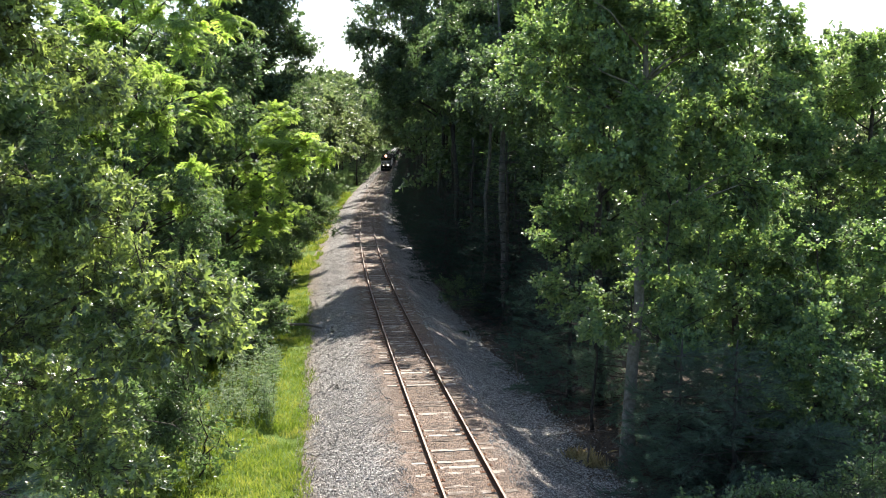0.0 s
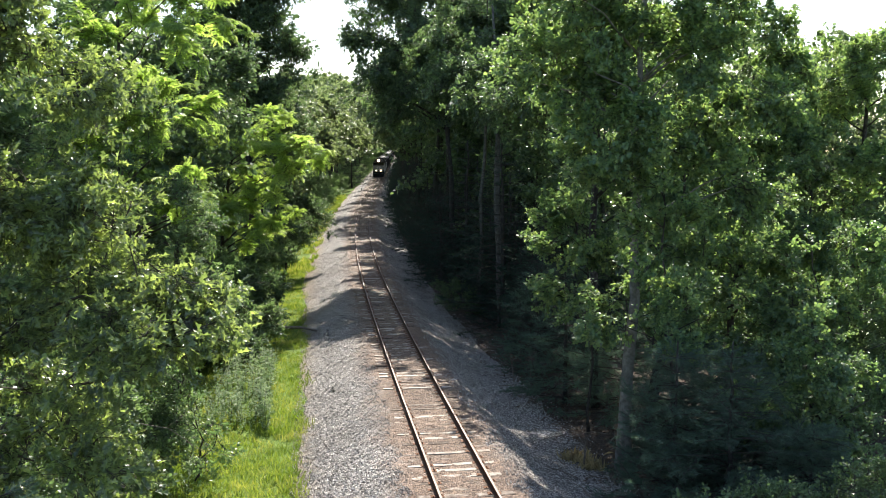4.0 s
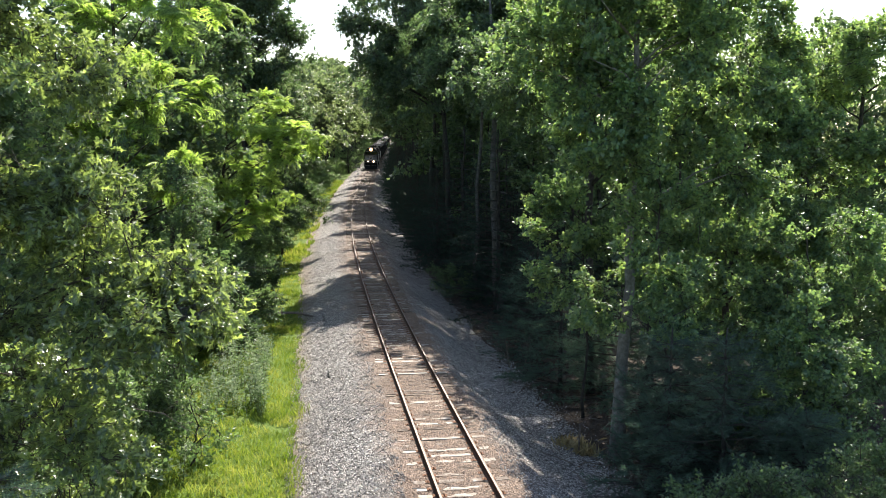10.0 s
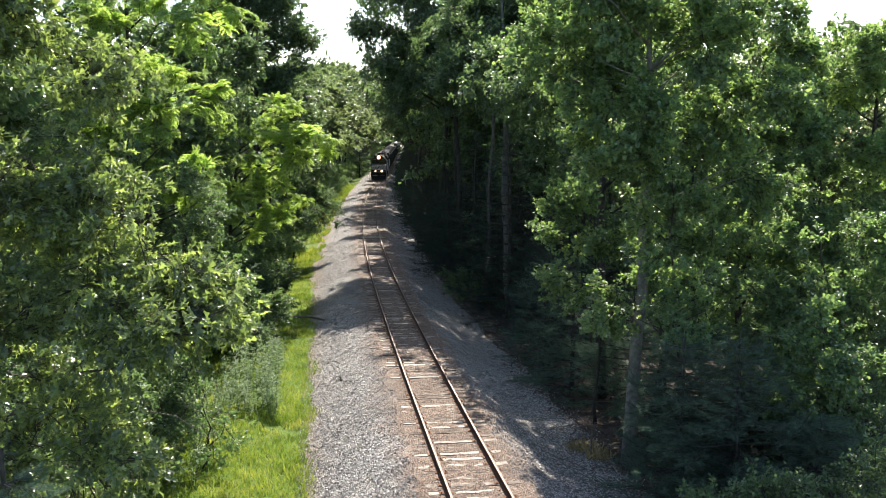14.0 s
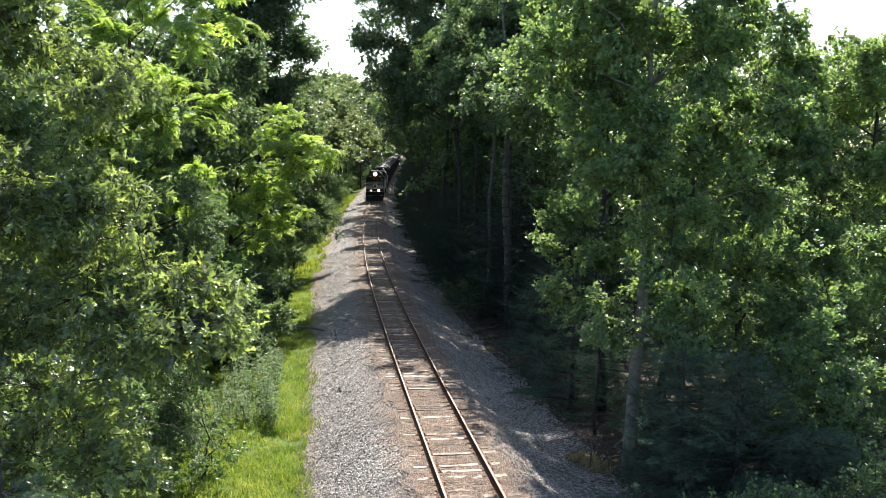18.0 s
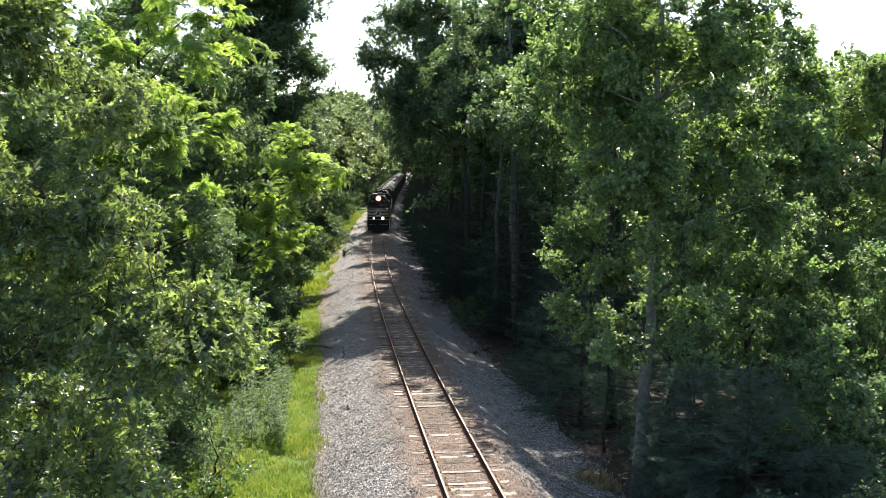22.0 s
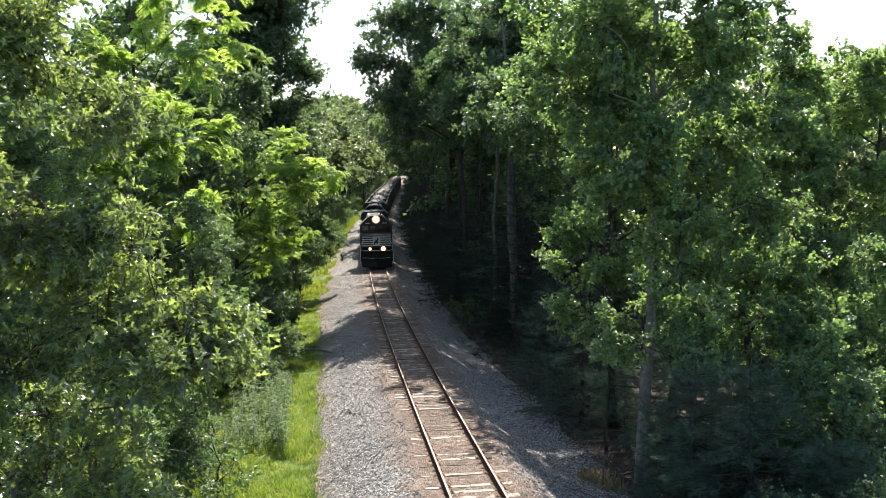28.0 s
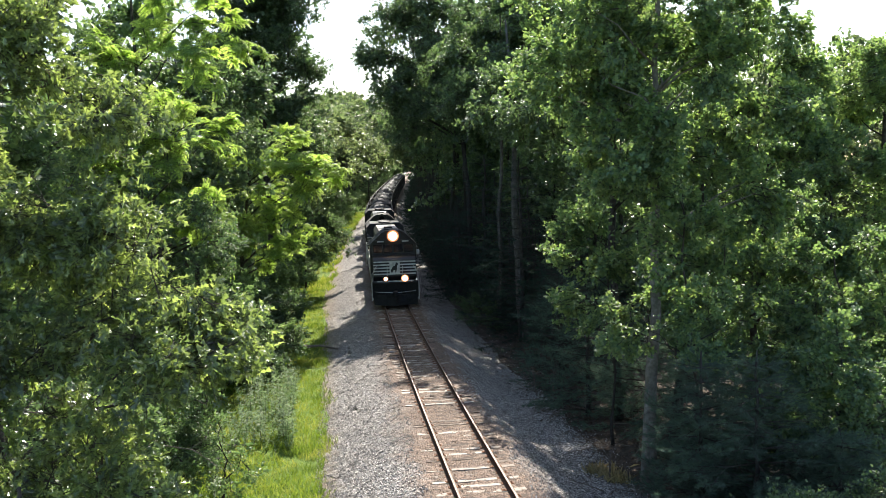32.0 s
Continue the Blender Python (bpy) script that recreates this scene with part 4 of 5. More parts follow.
    tree("maple_sapling", (10.8, 26.6), [(10.5, 26.4, 2.4, 1.5, 1.0, 1.5), (11.8, 26.8, 1.4, 1.3, 1.0, 1.4), (9.2, 26.2, 1.2, 1.0, .9, 1.0)],
         "poplar", "leafy maple sapling among the dark pines", "sapling", 56, 120, .85, .06, split=False, inner=.15)
    tree("maple_sapling", (-12.8, 79), [(-11.2, 79, 6.4, 2.2, 1.6, 1.8), (-11.0, 78, 3.4, 1.7, 1.4, 1.6), (-13.0, 76, 3.6, 2.0, 1.6, 2.0)],
         "dark", "bushy young maple overhanging the verge", "sapling", 55, 220, 1.1, .09, split=False, inner=.2)
    for i, (x, y, h, r) in enumerate([(6.7, 26.2, 5.0, 1.9), (8.0, 25.4, 5.2, 2.2), (9.9, 24.6, 3.0, 1.8), (5.2, 38.5, 6.0, 1.9), (8.0, 29.4, 4.6, 2.2), (7.2, 36, 4.5, 2.2), (9.4, 27.6, 3.8, 1.8), (4.6, 43.6, 5.2, 1.9), (-5.9, 12.2, 5.7, 1.3)]):
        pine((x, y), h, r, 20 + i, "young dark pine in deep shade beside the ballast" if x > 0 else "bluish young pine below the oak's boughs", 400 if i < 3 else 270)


def shrub(base, h, r, seed, kind="shrub", label="leafy green shrub on the verge", sprays=90, split=False, size=.8, name="shrub"):
    bx, by = base
    z = ground_at(bx, by)
    return tree(name, base, [(bx, by, z + h * .55, r, r, h * .52)], kind, label, "shrub", seed, sprays, size, .05, top=(0, 0, h * .6), split=split, limbs=5, inner=.3)


def prototypes():
    """Trees with joined crowns that stand farther off, copied along the line: full, arching, woodland, shrubs, pines."""
    def proto(hs, kind, low, seed, sprays, size, label):
        out = []
        for i, (h, r) in enumerate(hs):
            z = ground_at(60, 160)
            lobes = [(60, 160, z + h * .76, r, r, h * .22), (60 + r * .45, 160, z + h * (.52 + low * .2), r * .85, r * .85, h * .17), (60 - r * .45, 160 + r * .35, z + h * (.38 + low * .3), r * .8, r * .8, h * .17)]
            out.append(tree("woodland_tree", (60, 160), lobes, kind, label, "tree", seed + i, sprays, size, .02 * h * .6, split=False, limbs=9, group="woods along the line"))
        return out

    full = proto([(19, 4.4), (22, 4.8), (16, 4.0)], "far", 0, 40, 210, 2.0, "tall leafy tree in the line of woods")
    arch = proto([(23, 6.0), (26, 6.4)], "far", .88, 44, 240, 2.1, "tall tree arching over the railway cutting")
    wood_ = proto([(14, 3.2), (17, 3.6), (11, 3.0)], "wood", 0, 50, 250, 1.45, "leafy tree in the wood behind the edge")
    bushes = [shrub((-60, 200), h, r, 60 + i, "bush", "dense green undergrowth shrub at the wood's edge", 80, size=1.05) for i, (h, r) in enumerate([(3.2, 1.6), (4.6, 1.9), (2.2, 1.4)])]
    shade_pines = [pine((70, 220), h, r, 70 + i, "young pine with needles coloured dark for the wood's shade", 140, 0, kind="fir") for i, (h, r) in enumerate([(7.5, 2.4), (5.0, 2.1)])]
    return full, arch, wood_, bushes, shade_pines


def woods():
    full, arch, wood_, bushes, shade_pines = prototypes()
    rng = np.random.default_rng(7)
    first = {id(o): True for o in full + arch + wood_ + bushes + shade_pines}

    def put(ob, x, y, s=1.0):
        m = pose(x, y, ground_at(x, y), 0, 0, rng.uniform(0, 360))
        if first.pop(id(ob), None):
            ob.matrix_basis = m
        else:
            ob = copy_thing(ob, m)
        ob.scale = (s, s, s)

    tall = (19, 22, 16)
    # left of the line, far: the crowns rise with distance
    for k, d in enumerate(np.arange(96, 420, 10.0)):
        x0 = float(track_x(d))
        for row, u in enumerate((-9.4 - rng.uniform(0, 1.2), -17 - rng.uniform(0, 3))):
            if row and k % 2:
                continue
            i = (k + row) % 3
            top = 8.6 + (.091 + .006 * row) * d - .0172 * max(0, d - 84)
            put(full[i], x0 + u, d + row * 4, min(1.45, top / tall[i]) * rng.uniform(.92, 1.03))
    # right of the line, far: boughs close over the track
    for k, d in enumerate(np.arange(118, 420, 9.0)):
        x0 = float(track_x(d))
        put(arch[k % 2], x0 + 6.0 + rng.uniform(0, 1.2), d, rng.uniform(.92, 1.05))
        if k % 2 == 0:
            put(full[k % 3], x0 + 13 + rng.uniform(0, 3), d + 4, rng.uniform(1.0, 1.15))
    # closing off the far end of the bend
    for k in range(16):
        u = -38 + 5.2 * k
        if abs(u) > 6:
            put(full[k % 3], float(track_x(440)) + u, 440 + 9 * (k % 4), 1.2)
    for k in range(12):
        put(full[k % 3], float(track_x(650)) - 22 + 4 * k, 640 + 7 * (k % 3), 1.2)
        put(bushes[k % 3], float(track_x(640)) - 11 + 2 * k, 634 + 2 * (k % 2), 2.2)
    for k, d in enumerate(np.arange(432, 630, 16.0)):
        put(arch[k % 2], float(track_x(d)) + (6.5, -6.5)[k % 2], d, .85)
    # wood behind the edge trees
    for k in range(20):
        d = rng.uniform(62, 112)
        put(wood_[k % 3], float(track_x(d)) + rng.uniform(11, 24), d, rng.uniform(.85, 1.1))
    # most right-hand ones are added to shade the slope and the track
    for x, y, s in [(7.6, 52, .8), (10, 58, .9), (6.4, 64, .9), (9, 68, 1), (4.5, 80, 1), (3, 88, 1),
                    (-20.0, 64, 1.0), (-17, 48, 1.2), (-20.5, 58, 1.2), (-19, 69, 1.0), (8.4, 78, 1.4), (6, 85, 1.4), (9.4, 70, 1.3), (0.5, 102, 1.45), (13, 115, 1.3), (-3, 128, 1.4), (11, 140, 1.3)]:
        put(wood_[int(rng.integers(0, 3))], x, y, s)
    for k in range(14):
        d = rng.uniform(26, 100)
        put(wood_[k % 3], float(track_x(d)) + rng.uniform(-24, -14), d, rng.uniform(.85, 1.05))
    # undergrowth
    for k in range(80):
        d = 42 + 190 * (k / 80) ** 1.25 + rng.uniform(-1, 1)
        u = (-8.9 if d < 62 else -8.0 if d < 84 else -7.2) - rng.uniform(0, 1.5)
        put(bushes[k % 3], float(track_x(d)) + u, d, rng.uniform(.8, 1.1))
    for k in range(26):
        d = 225 + 7.6 * k + rng.uniform(-1, 1)
        put(bushes[k % 3], float(track_x(d)) - 5.9 - rng.uniform(0, 1.5), d, rng.uniform(.9, 1.3))
        if k % 2:
            put(bushes[(k + 1) % 3], float(track_x(d)) + 5.6 + rng.uniform(0, 1.5), d, rng.uniform(.9, 1.3))
    for k, d in enumerate(np.arange(152, 420, 14.0)):
        put(arch[k % 2], float(track_x(d)) - 7.8 - rng.uniform(0, 1), d, rng.uniform(.78, .88))
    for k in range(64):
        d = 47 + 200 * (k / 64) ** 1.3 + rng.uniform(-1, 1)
        put(shade_pines[k % 2], float(track_x(d)) + (6.6, 9.2, 7.6)[k % 3] + rng.uniform(0, 1.6), d, rng.uniform(.85, 1.2))
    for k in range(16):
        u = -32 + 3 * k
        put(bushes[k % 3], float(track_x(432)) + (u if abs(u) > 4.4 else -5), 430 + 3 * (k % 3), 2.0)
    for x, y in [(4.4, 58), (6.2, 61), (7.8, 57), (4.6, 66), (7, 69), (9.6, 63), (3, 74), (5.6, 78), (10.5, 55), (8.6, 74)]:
        put(shade_pines[int(x * 7) % 2], x, y, rng.uniform(1.2, 1.5))
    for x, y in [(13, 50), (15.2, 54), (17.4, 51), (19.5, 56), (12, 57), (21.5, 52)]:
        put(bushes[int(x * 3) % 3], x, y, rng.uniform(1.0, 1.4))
    # evergreens with shade-darkened needles that hide the feet of the arching trees
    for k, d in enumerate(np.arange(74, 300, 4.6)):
        put(shade_pines[k % 2], float(track_x(d)) + 5.5 + rng.uniform(0, 1.0), d, rng.uniform(1.0, 1.3))
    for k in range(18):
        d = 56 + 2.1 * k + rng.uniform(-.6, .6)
        put(shade_pines[k % 2], float(track_x(d)) + (6.8, 8.2, 10.0)[k % 3] + rng.uniform(0, .8), d, rng.uniform(1.2, 1.5))
    # shade-dark evergreens inside the far bend stand in for a dark gap there
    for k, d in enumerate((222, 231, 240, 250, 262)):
        put(shade_pines[k % 2], float(track_x(d)) - 5.4 - .3 * (k % 2), d, rng.uniform(1.15, 1.4))
    for x, y in [(13.2, 35.5), (15.2, 36), (17.4, 35.8), (18.8, 37), (11.6, 36), (12.6, 31), (14.2, 32), (12.0, 33.4), (15.6, 33)]:
        put(bushes[int(x * 3) % 3], x, y, rng.uniform(.5, .62))
    # tall crowns far behind the maples
    for k in range(7):
        put(full[k % 3], 22 + 2.6 * k, 97 + 5 * (k % 2), rng.uniform(.98, 1.08))
    # a sunlit belt of trees beyond the clearing
    for k in range(15):
        put(full[k % 3], 14 + 2.5 * k, 74 + 8 * (k % 2) + rng.uniform(-2, 2), rng.uniform(.66, .78))
    for k in range(22):
        d = rng.uniform(36, 56)
        put(bushes[k % 3], float(track_x(d)) + rng.uniform(12, 26), d, rng.uniform(.8, 1.1))


main_trees()
woods()

# ------------------------------------------------------------ the track
def build_track():
    t = root("railway_track", pose(0, 0, 0), "single railway track with rusty rails on weathered wooden ties", "railway track")
    ds = list(np.arange(12, 130, 1.5)) + list(np.arange(130, 620, 5.0))
    # rail section: foot, web, head (u, h)
    sec = [(-.07, -.172), (.07, -.172), (.07, -.16), (.014, -.145), (.01, -.045), (.036, -.035), (.037, -.006), (.03, 0), (-.03, 0), (-.037, -.006), (-.036, -.035), (-.01, -.045), (-.014, -.145), (-.07, -.16)]
    n = len(sec)
    for side in (-1, 1):
        V = np.array([on_track(d, side * .7535 + u, h) for d in ds for u, h in sec])
        F, I = [], []
        for i in range(len(ds) - 1):
            for k in range(n):
                j = (k + 1) % n
                F.append((i * n + k, i * n + j, i * n + n + j, i * n + n + k))
                I.append(1 if k == 7 else 0)
        part("rail", mesh_arrays("rail", V, F, ["rail_side", "rail_top"], I), t, "rusty steel rail with a worn head")
    # ties
    rng = np.random.default_rng(3)
    meshes = []
    for k in range(6):
        w, l = .115 + rng.uniform(-.01, .01), 1.3 + rng.uniform(-.03, .04)
        s = Shape().box(-l, l, -w, w, -.17, 0, 0, .012)
        v = np.array(s.v)
        v += rng.normal(0, .008, v.shape)
        s.v = [tuple(p) for p in v]
        meshes.append(s.mesh("tie", ["tie"]))
    plate = Shape().box(-.18, .18, -.095, .095, 0, .014, 0, .004).box(-.13, -.1, -.06, -.04, .014, .04).box(.1, .13, .04, .06, .014, .04).box(.1, .13, -.06, -.04, .014, .04).mesh("tie_plate", ["plate"])
    d, k = 18.0, 0
    rest = Shape()
    while d < 330:
        m = Matrix.Translation(on_track(d, rng.normal(0, .03), -.186 + rng.uniform(-.014, .006))) @ pose(0, 0, 0, 0, rng.normal(0, .3), math.degrees(heading(d)) + rng.normal(0, .8))
        if k < 300:
            ob = part("tie", meshes[k % 6], t)
            ob.matrix_basis = m
            if k < 130:
                for side in (-1, 1):
                    part("tie_plate", plate, ob).matrix_basis = pose(side * .7535, 0, 0)
        else:
            rest.add([m @ Vector(p) for p in ((-1.3, -.11, 0), (1.3, -.11, 0), (1.3, .11, 0), (-1.3, .11, 0), (-1.3, -.11, -.1), (1.3, -.11, -.1))], [(0, 1, 2, 3), (4, 5, 1, 0)])
        d += .505 + rng.normal(0, .012)
        k += 1
    part("tie_run", rest.mesh("tie_run", ["tie"]), t, kind="stuff")


build_track()


# ------------------------------------------------------------ the train
def locomotive(lit=True):
    """Diesel freight locomotive, its front towards -y, origin on the rails at the middle of its length (21.6 m)."""
    t = root("locomotive", pose(0, 0, 0), "black diesel freight locomotive with white nose stripes and lit headlights", "locomotive", "freight train")
    F = -10.8
    # underframe and walkway
    part("underframe", Shape().box(-1.5, 1.5, F + .6, 10.6, 1.25, 1.62, 0, .04).mesh("underframe", ["black"]), t)
    part("fuel_tank", Shape().prism([(-1.35, .95), (-1.2, .5), (-.8, .32), (.8, .32), (1.2, .5), (1.35, .95), (1.3, 1.25), (-1.3, 1.25)], -2.6, 2.6).mesh("fuel_tank", ["under"]), t)
    # pilot with plow
    s = Shape().box(-1.5, 1.5, F + .35, F + .65, .55, 1.62, 0, .03)
    s.add([(-1.4, F + .2, .12), (0, F - .25, .1), (1.4, F + .2, .12), (-1.45, F + .4, .75), (0, F + .1, .75), (1.45, F + .4, .75), (-1.4, F + .5, .12), (1.4, F + .5, .12), (-1.45, F + .5, .75), (1.45, F + .5, .75)],
          [(0, 1, 4, 3), (1, 2, 5, 4), (3, 4, 5, 9, 8), (0, 3, 8, 6), (2, 7, 9, 5), (0, 6, 7, 2, 1)])
    part("pilot", s.mesh("pilot", ["under"]), t)
    part("coupler", Shape().box(-.13, .13, F - .45, F + .4, .78, 1.02, 0, .04).box(-.24, .1, F - .7, F - .4, .72, 1.06, 0, .06).mesh("coupler", ["under"]), t)
    for sx in (-1, 1):
        st = Shape()
        for k in range(4):
            st.box(sx * 1.52 - .28 * (sx > 0) - 0, sx * 1.52 + .28 * (sx < 0), F + .45 + .05 * k, F + .85, .45 + .3 * k, .49 + .3 * k)
        part("steps", st.mesh("steps", ["white"]), t, "white-edged steps")
    # nose, cab, hood
    nose = Shape().prism_x([(F + .95, 1.62), (F + .78, 1.9), (F + .8, 2.95), (F + 1.0, 3.12), (F + 2.4, 3.2), (F + 2.4, 1.62)], -1.38, 1.38)
    part("nose", nose.mesh("nose", ["black"]), t)
    cab = Shape().prism([(-1.53, 1.62), (1.53, 1.62), (1.53, 3.9), (.75, 4.62), (.5, 4.75), (-.5, 4.75), (-.75, 4.62), (-1.53, 3.9)], F + 2.3, F + 5.0)
    c = part("cab", cab.mesh("cab", ["black"]), t)
    part("cab_roof", Shape().prism([(-1.6, 3.86), (-.76, 4.66), (-.5, 4.8), (.5, 4.8), (.76, 4.66), (1.6, 3.86), (1.5, 3.86), (.74, 4.6), (.48, 4.73), (-.48, 4.73), (-.74, 4.6), (-1.5, 3.86)], F + 2.15, F + 5.05).mesh("cab_roof", ["roof"]), t, "sooty sloped cab roof")
    for x0, x1 in ((-1.32, -.72), (-.64, -.06), (.06, .64), (.72, 1.32)):
        part("windshield", Shape().box(x0, x1, F + 2.27, F + 2.31, 3.36, 3.86, 0, .015).mesh("windshield", ["glass"]), c, "dark cab window")
    for sx in (-1, 1):
        part("side_window", Shape().box(sx * 1.53 - .02, sx * 1.53 + .02, F + 2.8, F + 4.3, 2.95, 3.7, 0, .015).mesh("side_window", ["glass"]), c, "dark cab window")
    hood = Shape().prism([(-.95, 1.62), (.95, 1.62), (.95, 4.1), (.75, 4.4), (-.75, 4.4), (-.95, 4.1)], F + 5.0, 9.6)
    part("long_hood", hood.mesh("long_hood", ["black"]), t)
    part("radiator", Shape().prism([(-.95, 3.3), (-1.5, 3.75), (-1.5, 4.2), (-1.2, 4.52), (1.2, 4.52), (1.5, 4.2), (1.5, 3.75), (.95, 3.3)], 5.4, 9.3).mesh("radiator", ["roof"]), t, "flared radiator hood")
    for y in (6.3, 7.4, 8.5):
        s = Shape().tube([(0, y, 4.5), (0, y, 4.6)], .5, 16)
        part("roof_fan", s.mesh("roof_fan", ["under"]), t, "round cooling fan grille")
    part("exhaust_stack", Shape().box(-.3, .3, -1.4, -.2, 4.38, 4.62, 0, .04).mesh("exhaust_stack", ["under"]), t)
    part("dynamic_brake_hatch", Shape().box(-.8, .8, F + 5.6, -2.6, 4.38, 4.5, 0, .04).mesh("dynamic_brake_hatch", ["roof"]), t)
    part("air_horn", Shape().tube([(.5, F + 3.6, 4.72), (.5, F + 3.6, 4.95), (.5, F + 3.1, 4.97)], [.03, .03, .09], 8).mesh("air_horn", ["roof"]), t)
    # hood doors and rails
    for sx in (-1, 1):
        for k in range(9):
            y = F + 5.4 + k * 1.12
            part("hood_door", Shape().box(sx * .95 - .02, sx * .95 + .02, y, y + 1.0, 1.75, 3.2, 0, .012).mesh("hood_door", ["black"]), t)
        s = Shape()
        for k in range(11):
            s.tube([(sx * 1.5, F + 5.2 + k * 1.45, 1.6), (sx * 1.5, F + 5.2 + k * 1.45, 2.65)], .018, 5)
        s.tube([(sx * 1.5, F + 5.0, 2.65), (sx * 1.5, 10.4, 2.65)], .018, 5)
        part("handrail", s.mesh("handrail", ["white"]), t, "white walkway handrail")
    # front handrails beside and across the nose
    for sx in (-1, 1):
        s = Shape().tube([(sx * 1.5, F + .5, .6), (sx * 1.5, F + .5, 2.1), (sx * 1.15, F + .55, 2.7)], .022, 6).tube([(sx * .5, F + .55, 1.62), (sx * .5, F + .55, 2.6)], .018, 6)
        part("front_handrail", s.mesh("front_handrail", ["white"]), t, "white front handrail")
    part("front_walkway", Shape().box(-1.2, 1.2, F + .3, F + .5, 1.58, 1.66, 0, .01).mesh("front_walkway", ["white"]), t, "white-edged front platform")
    # nose stripes, panel with a plain dark emblem
    for k in range(5):
        z = 2.02 + k * .2
        for x0, x1 in ((-1.375, -.34), (.34, 1.375)):
            part("nose_stripe", Shape().box(x0, x1, F + .765, F + .80, z, z + .085).mesh("nose_stripe", ["white"]), t, "white painted stripe")
    part("nose_panel", Shape().box(-.34, .34, F + .76, F + .80, 2.02, 2.92).mesh("nose_panel", ["white"]), t, "white nose panel")
    part("nose_emblem", Shape().prism([(-.2, 2.1), (-.08, 2.3), (.02, 2.32), (.06, 2.08), (.14, 2.36), (.16, 2.6), (.24, 2.72), (.1, 2.84), (.02, 2.62), (-.14, 2.52), (-.26, 2.3)], F + .752, F + .765).mesh("nose_emblem", ["black"]), t, "plain dark emblem")
    # lights
    part("headlight_housing", Shape().box(-.42, .42, F + 2.12, F + 2.4, 4.26, 4.66, 0, .05).mesh("headlight_housing", ["black"]), t)
    part("headlight", Shape().tube([(0, F + 2.052, 4.45), (0, F + 2.1, 4.45)], .23, 16).mesh("headlight", ["lamp" if lit else "glass"]), t, "lit warm headlight")
    # two glowing discs added behind the headlight draw its halo
    part("headlight_rim", Shape().tube([(0, F + 2.07, 4.45), (0, F + 2.14, 4.45)], .4, 20).mesh("headlight_rim", ["halo_outer" if lit else "black"]), t, "dim amber disc imitating the lamp's outer halo")
    part("headlight_reflector", Shape().tube([(0, F + 2.06, 4.45), (0, F + 2.14, 4.45)], .31, 20).mesh("headlight_reflector", ["halo_inner" if lit else "black"]), t, "glowing amber disc imitating the lamp's inner halo")
    for x, r in ((-.62, .085), (.62, .14)):
        h = part("ditch_light_housing", Shape().box(x - .2, x + .2, F + .3, F + .5, 1.62, 1.98, 0, .03).mesh("ditch_light_housing", ["black"]), t)
        part("ditch_light", Shape().tube([(x, F + .252, 1.8), (x, F + .32, 1.8)], r, 12).mesh("ditch_light", ["lamp_small" if lit else "glass"]), h, "lit ditch light")
        # the same added halo discs behind each ditch light
        part("ditch_light_rim", Shape().tube([(x, F + .27, 1.8), (x, F + .33, 1.8)], r * 1.8, 14).mesh("ditch_light_rim", ["halo_outer" if lit else "black"]), h, "dim amber disc imitating the lamp's outer halo")
        part("ditch_light_reflector", Shape().tube([(x, F + .26, 1.8), (x, F + .33, 1.8)], r * 1.4, 14).mesh("ditch_light_reflector", ["halo_inner" if lit else "black"]), h, "glowing amber disc imitating the lamp's inner halo")
    for sx in (-1, 1):
        nb = part("number_board", Shape().box(sx * .82 - .33, sx * .82 + .33, F + 2.16, F + 2.3, 3.98, 4.2, 0, .02).mesh("number_board", ["black"]), t)
        part("number_bar", Shape().box(sx * .82 - .22, sx * .82 + .22, F + 2.148, F + 2.158, 4.05, 4.13).mesh("number_bar", ["white"]), nb)
    # white window surrounds, mirrors, brake hoses, cut lever, antenna dome, sand filler
    for x0, x1 in ((-1.32, -.06), (.06, 1.32)):
        part("window_seal", Shape().box(x0, x1, F + 2.262, F + 2.272, 3.33, 3.36).box(x0, x1, F + 2.262, F + 2.272, 3.86, 3.885).mesh("window_seal", ["roof"]), c, "grey rubber window seal")
    for sx in (-1, 1):
        part("mirror", Shape().box(sx * 1.68 - .1, sx * 1.68 + .1, F + 2.7, F + 2.74, 3.1, 3.45, 0, .01).tube([(sx * 1.53, F + 2.75, 3.3), (sx * 1.68, F + 2.75, 3.3)], .015, 5).mesh("mirror", ["white"]), c, "pale wing mirror")
        for k in range(3):
            x = sx * (.35 + .16 * k)
            part("brake_hose", Shape().tube([(x, F + .34, .95), (x + .02, F + .2, .75), (x + .05, F + .16, .45)], .025, 5).mesh("brake_hose", ["under"]), t)
        part("step_edge", Shape().box(sx * 1.53 - .03, sx * 1.53 + .03, F + .4, F + .46, .4, 1.6).mesh("step_edge", ["white"]), t, "white painted step edge")
    part("cut_lever", Shape().tube([(-1.3, F + .28, .98), (-.3, F + .25, .9), (.3, F + .25, .9), (1.3, F + .28, .98)], .018, 5).mesh("cut_lever", ["white"]), t, "white coupler lever")
    part("antenna_dome", Shape().tube([(-.35, F + 3.4, 4.74), (-.35, F + 3.4, 4.84), (-.35, F + 3.4, 4.88)], [.2, .18, .06], 10).mesh("antenna_dome", ["roof"]), t)
    part("nose_door", Shape().box(.42, 1.0, F + .772, F + .79, 1.7, 2.0).mesh("nose_door", ["black"]), t)
    part("anticlimber", Shape().box(-1.45, 1.45, F + .22, F + .36, 1.5, 1.6, 0, .02).mesh("anticlimber", ["black"]), t)
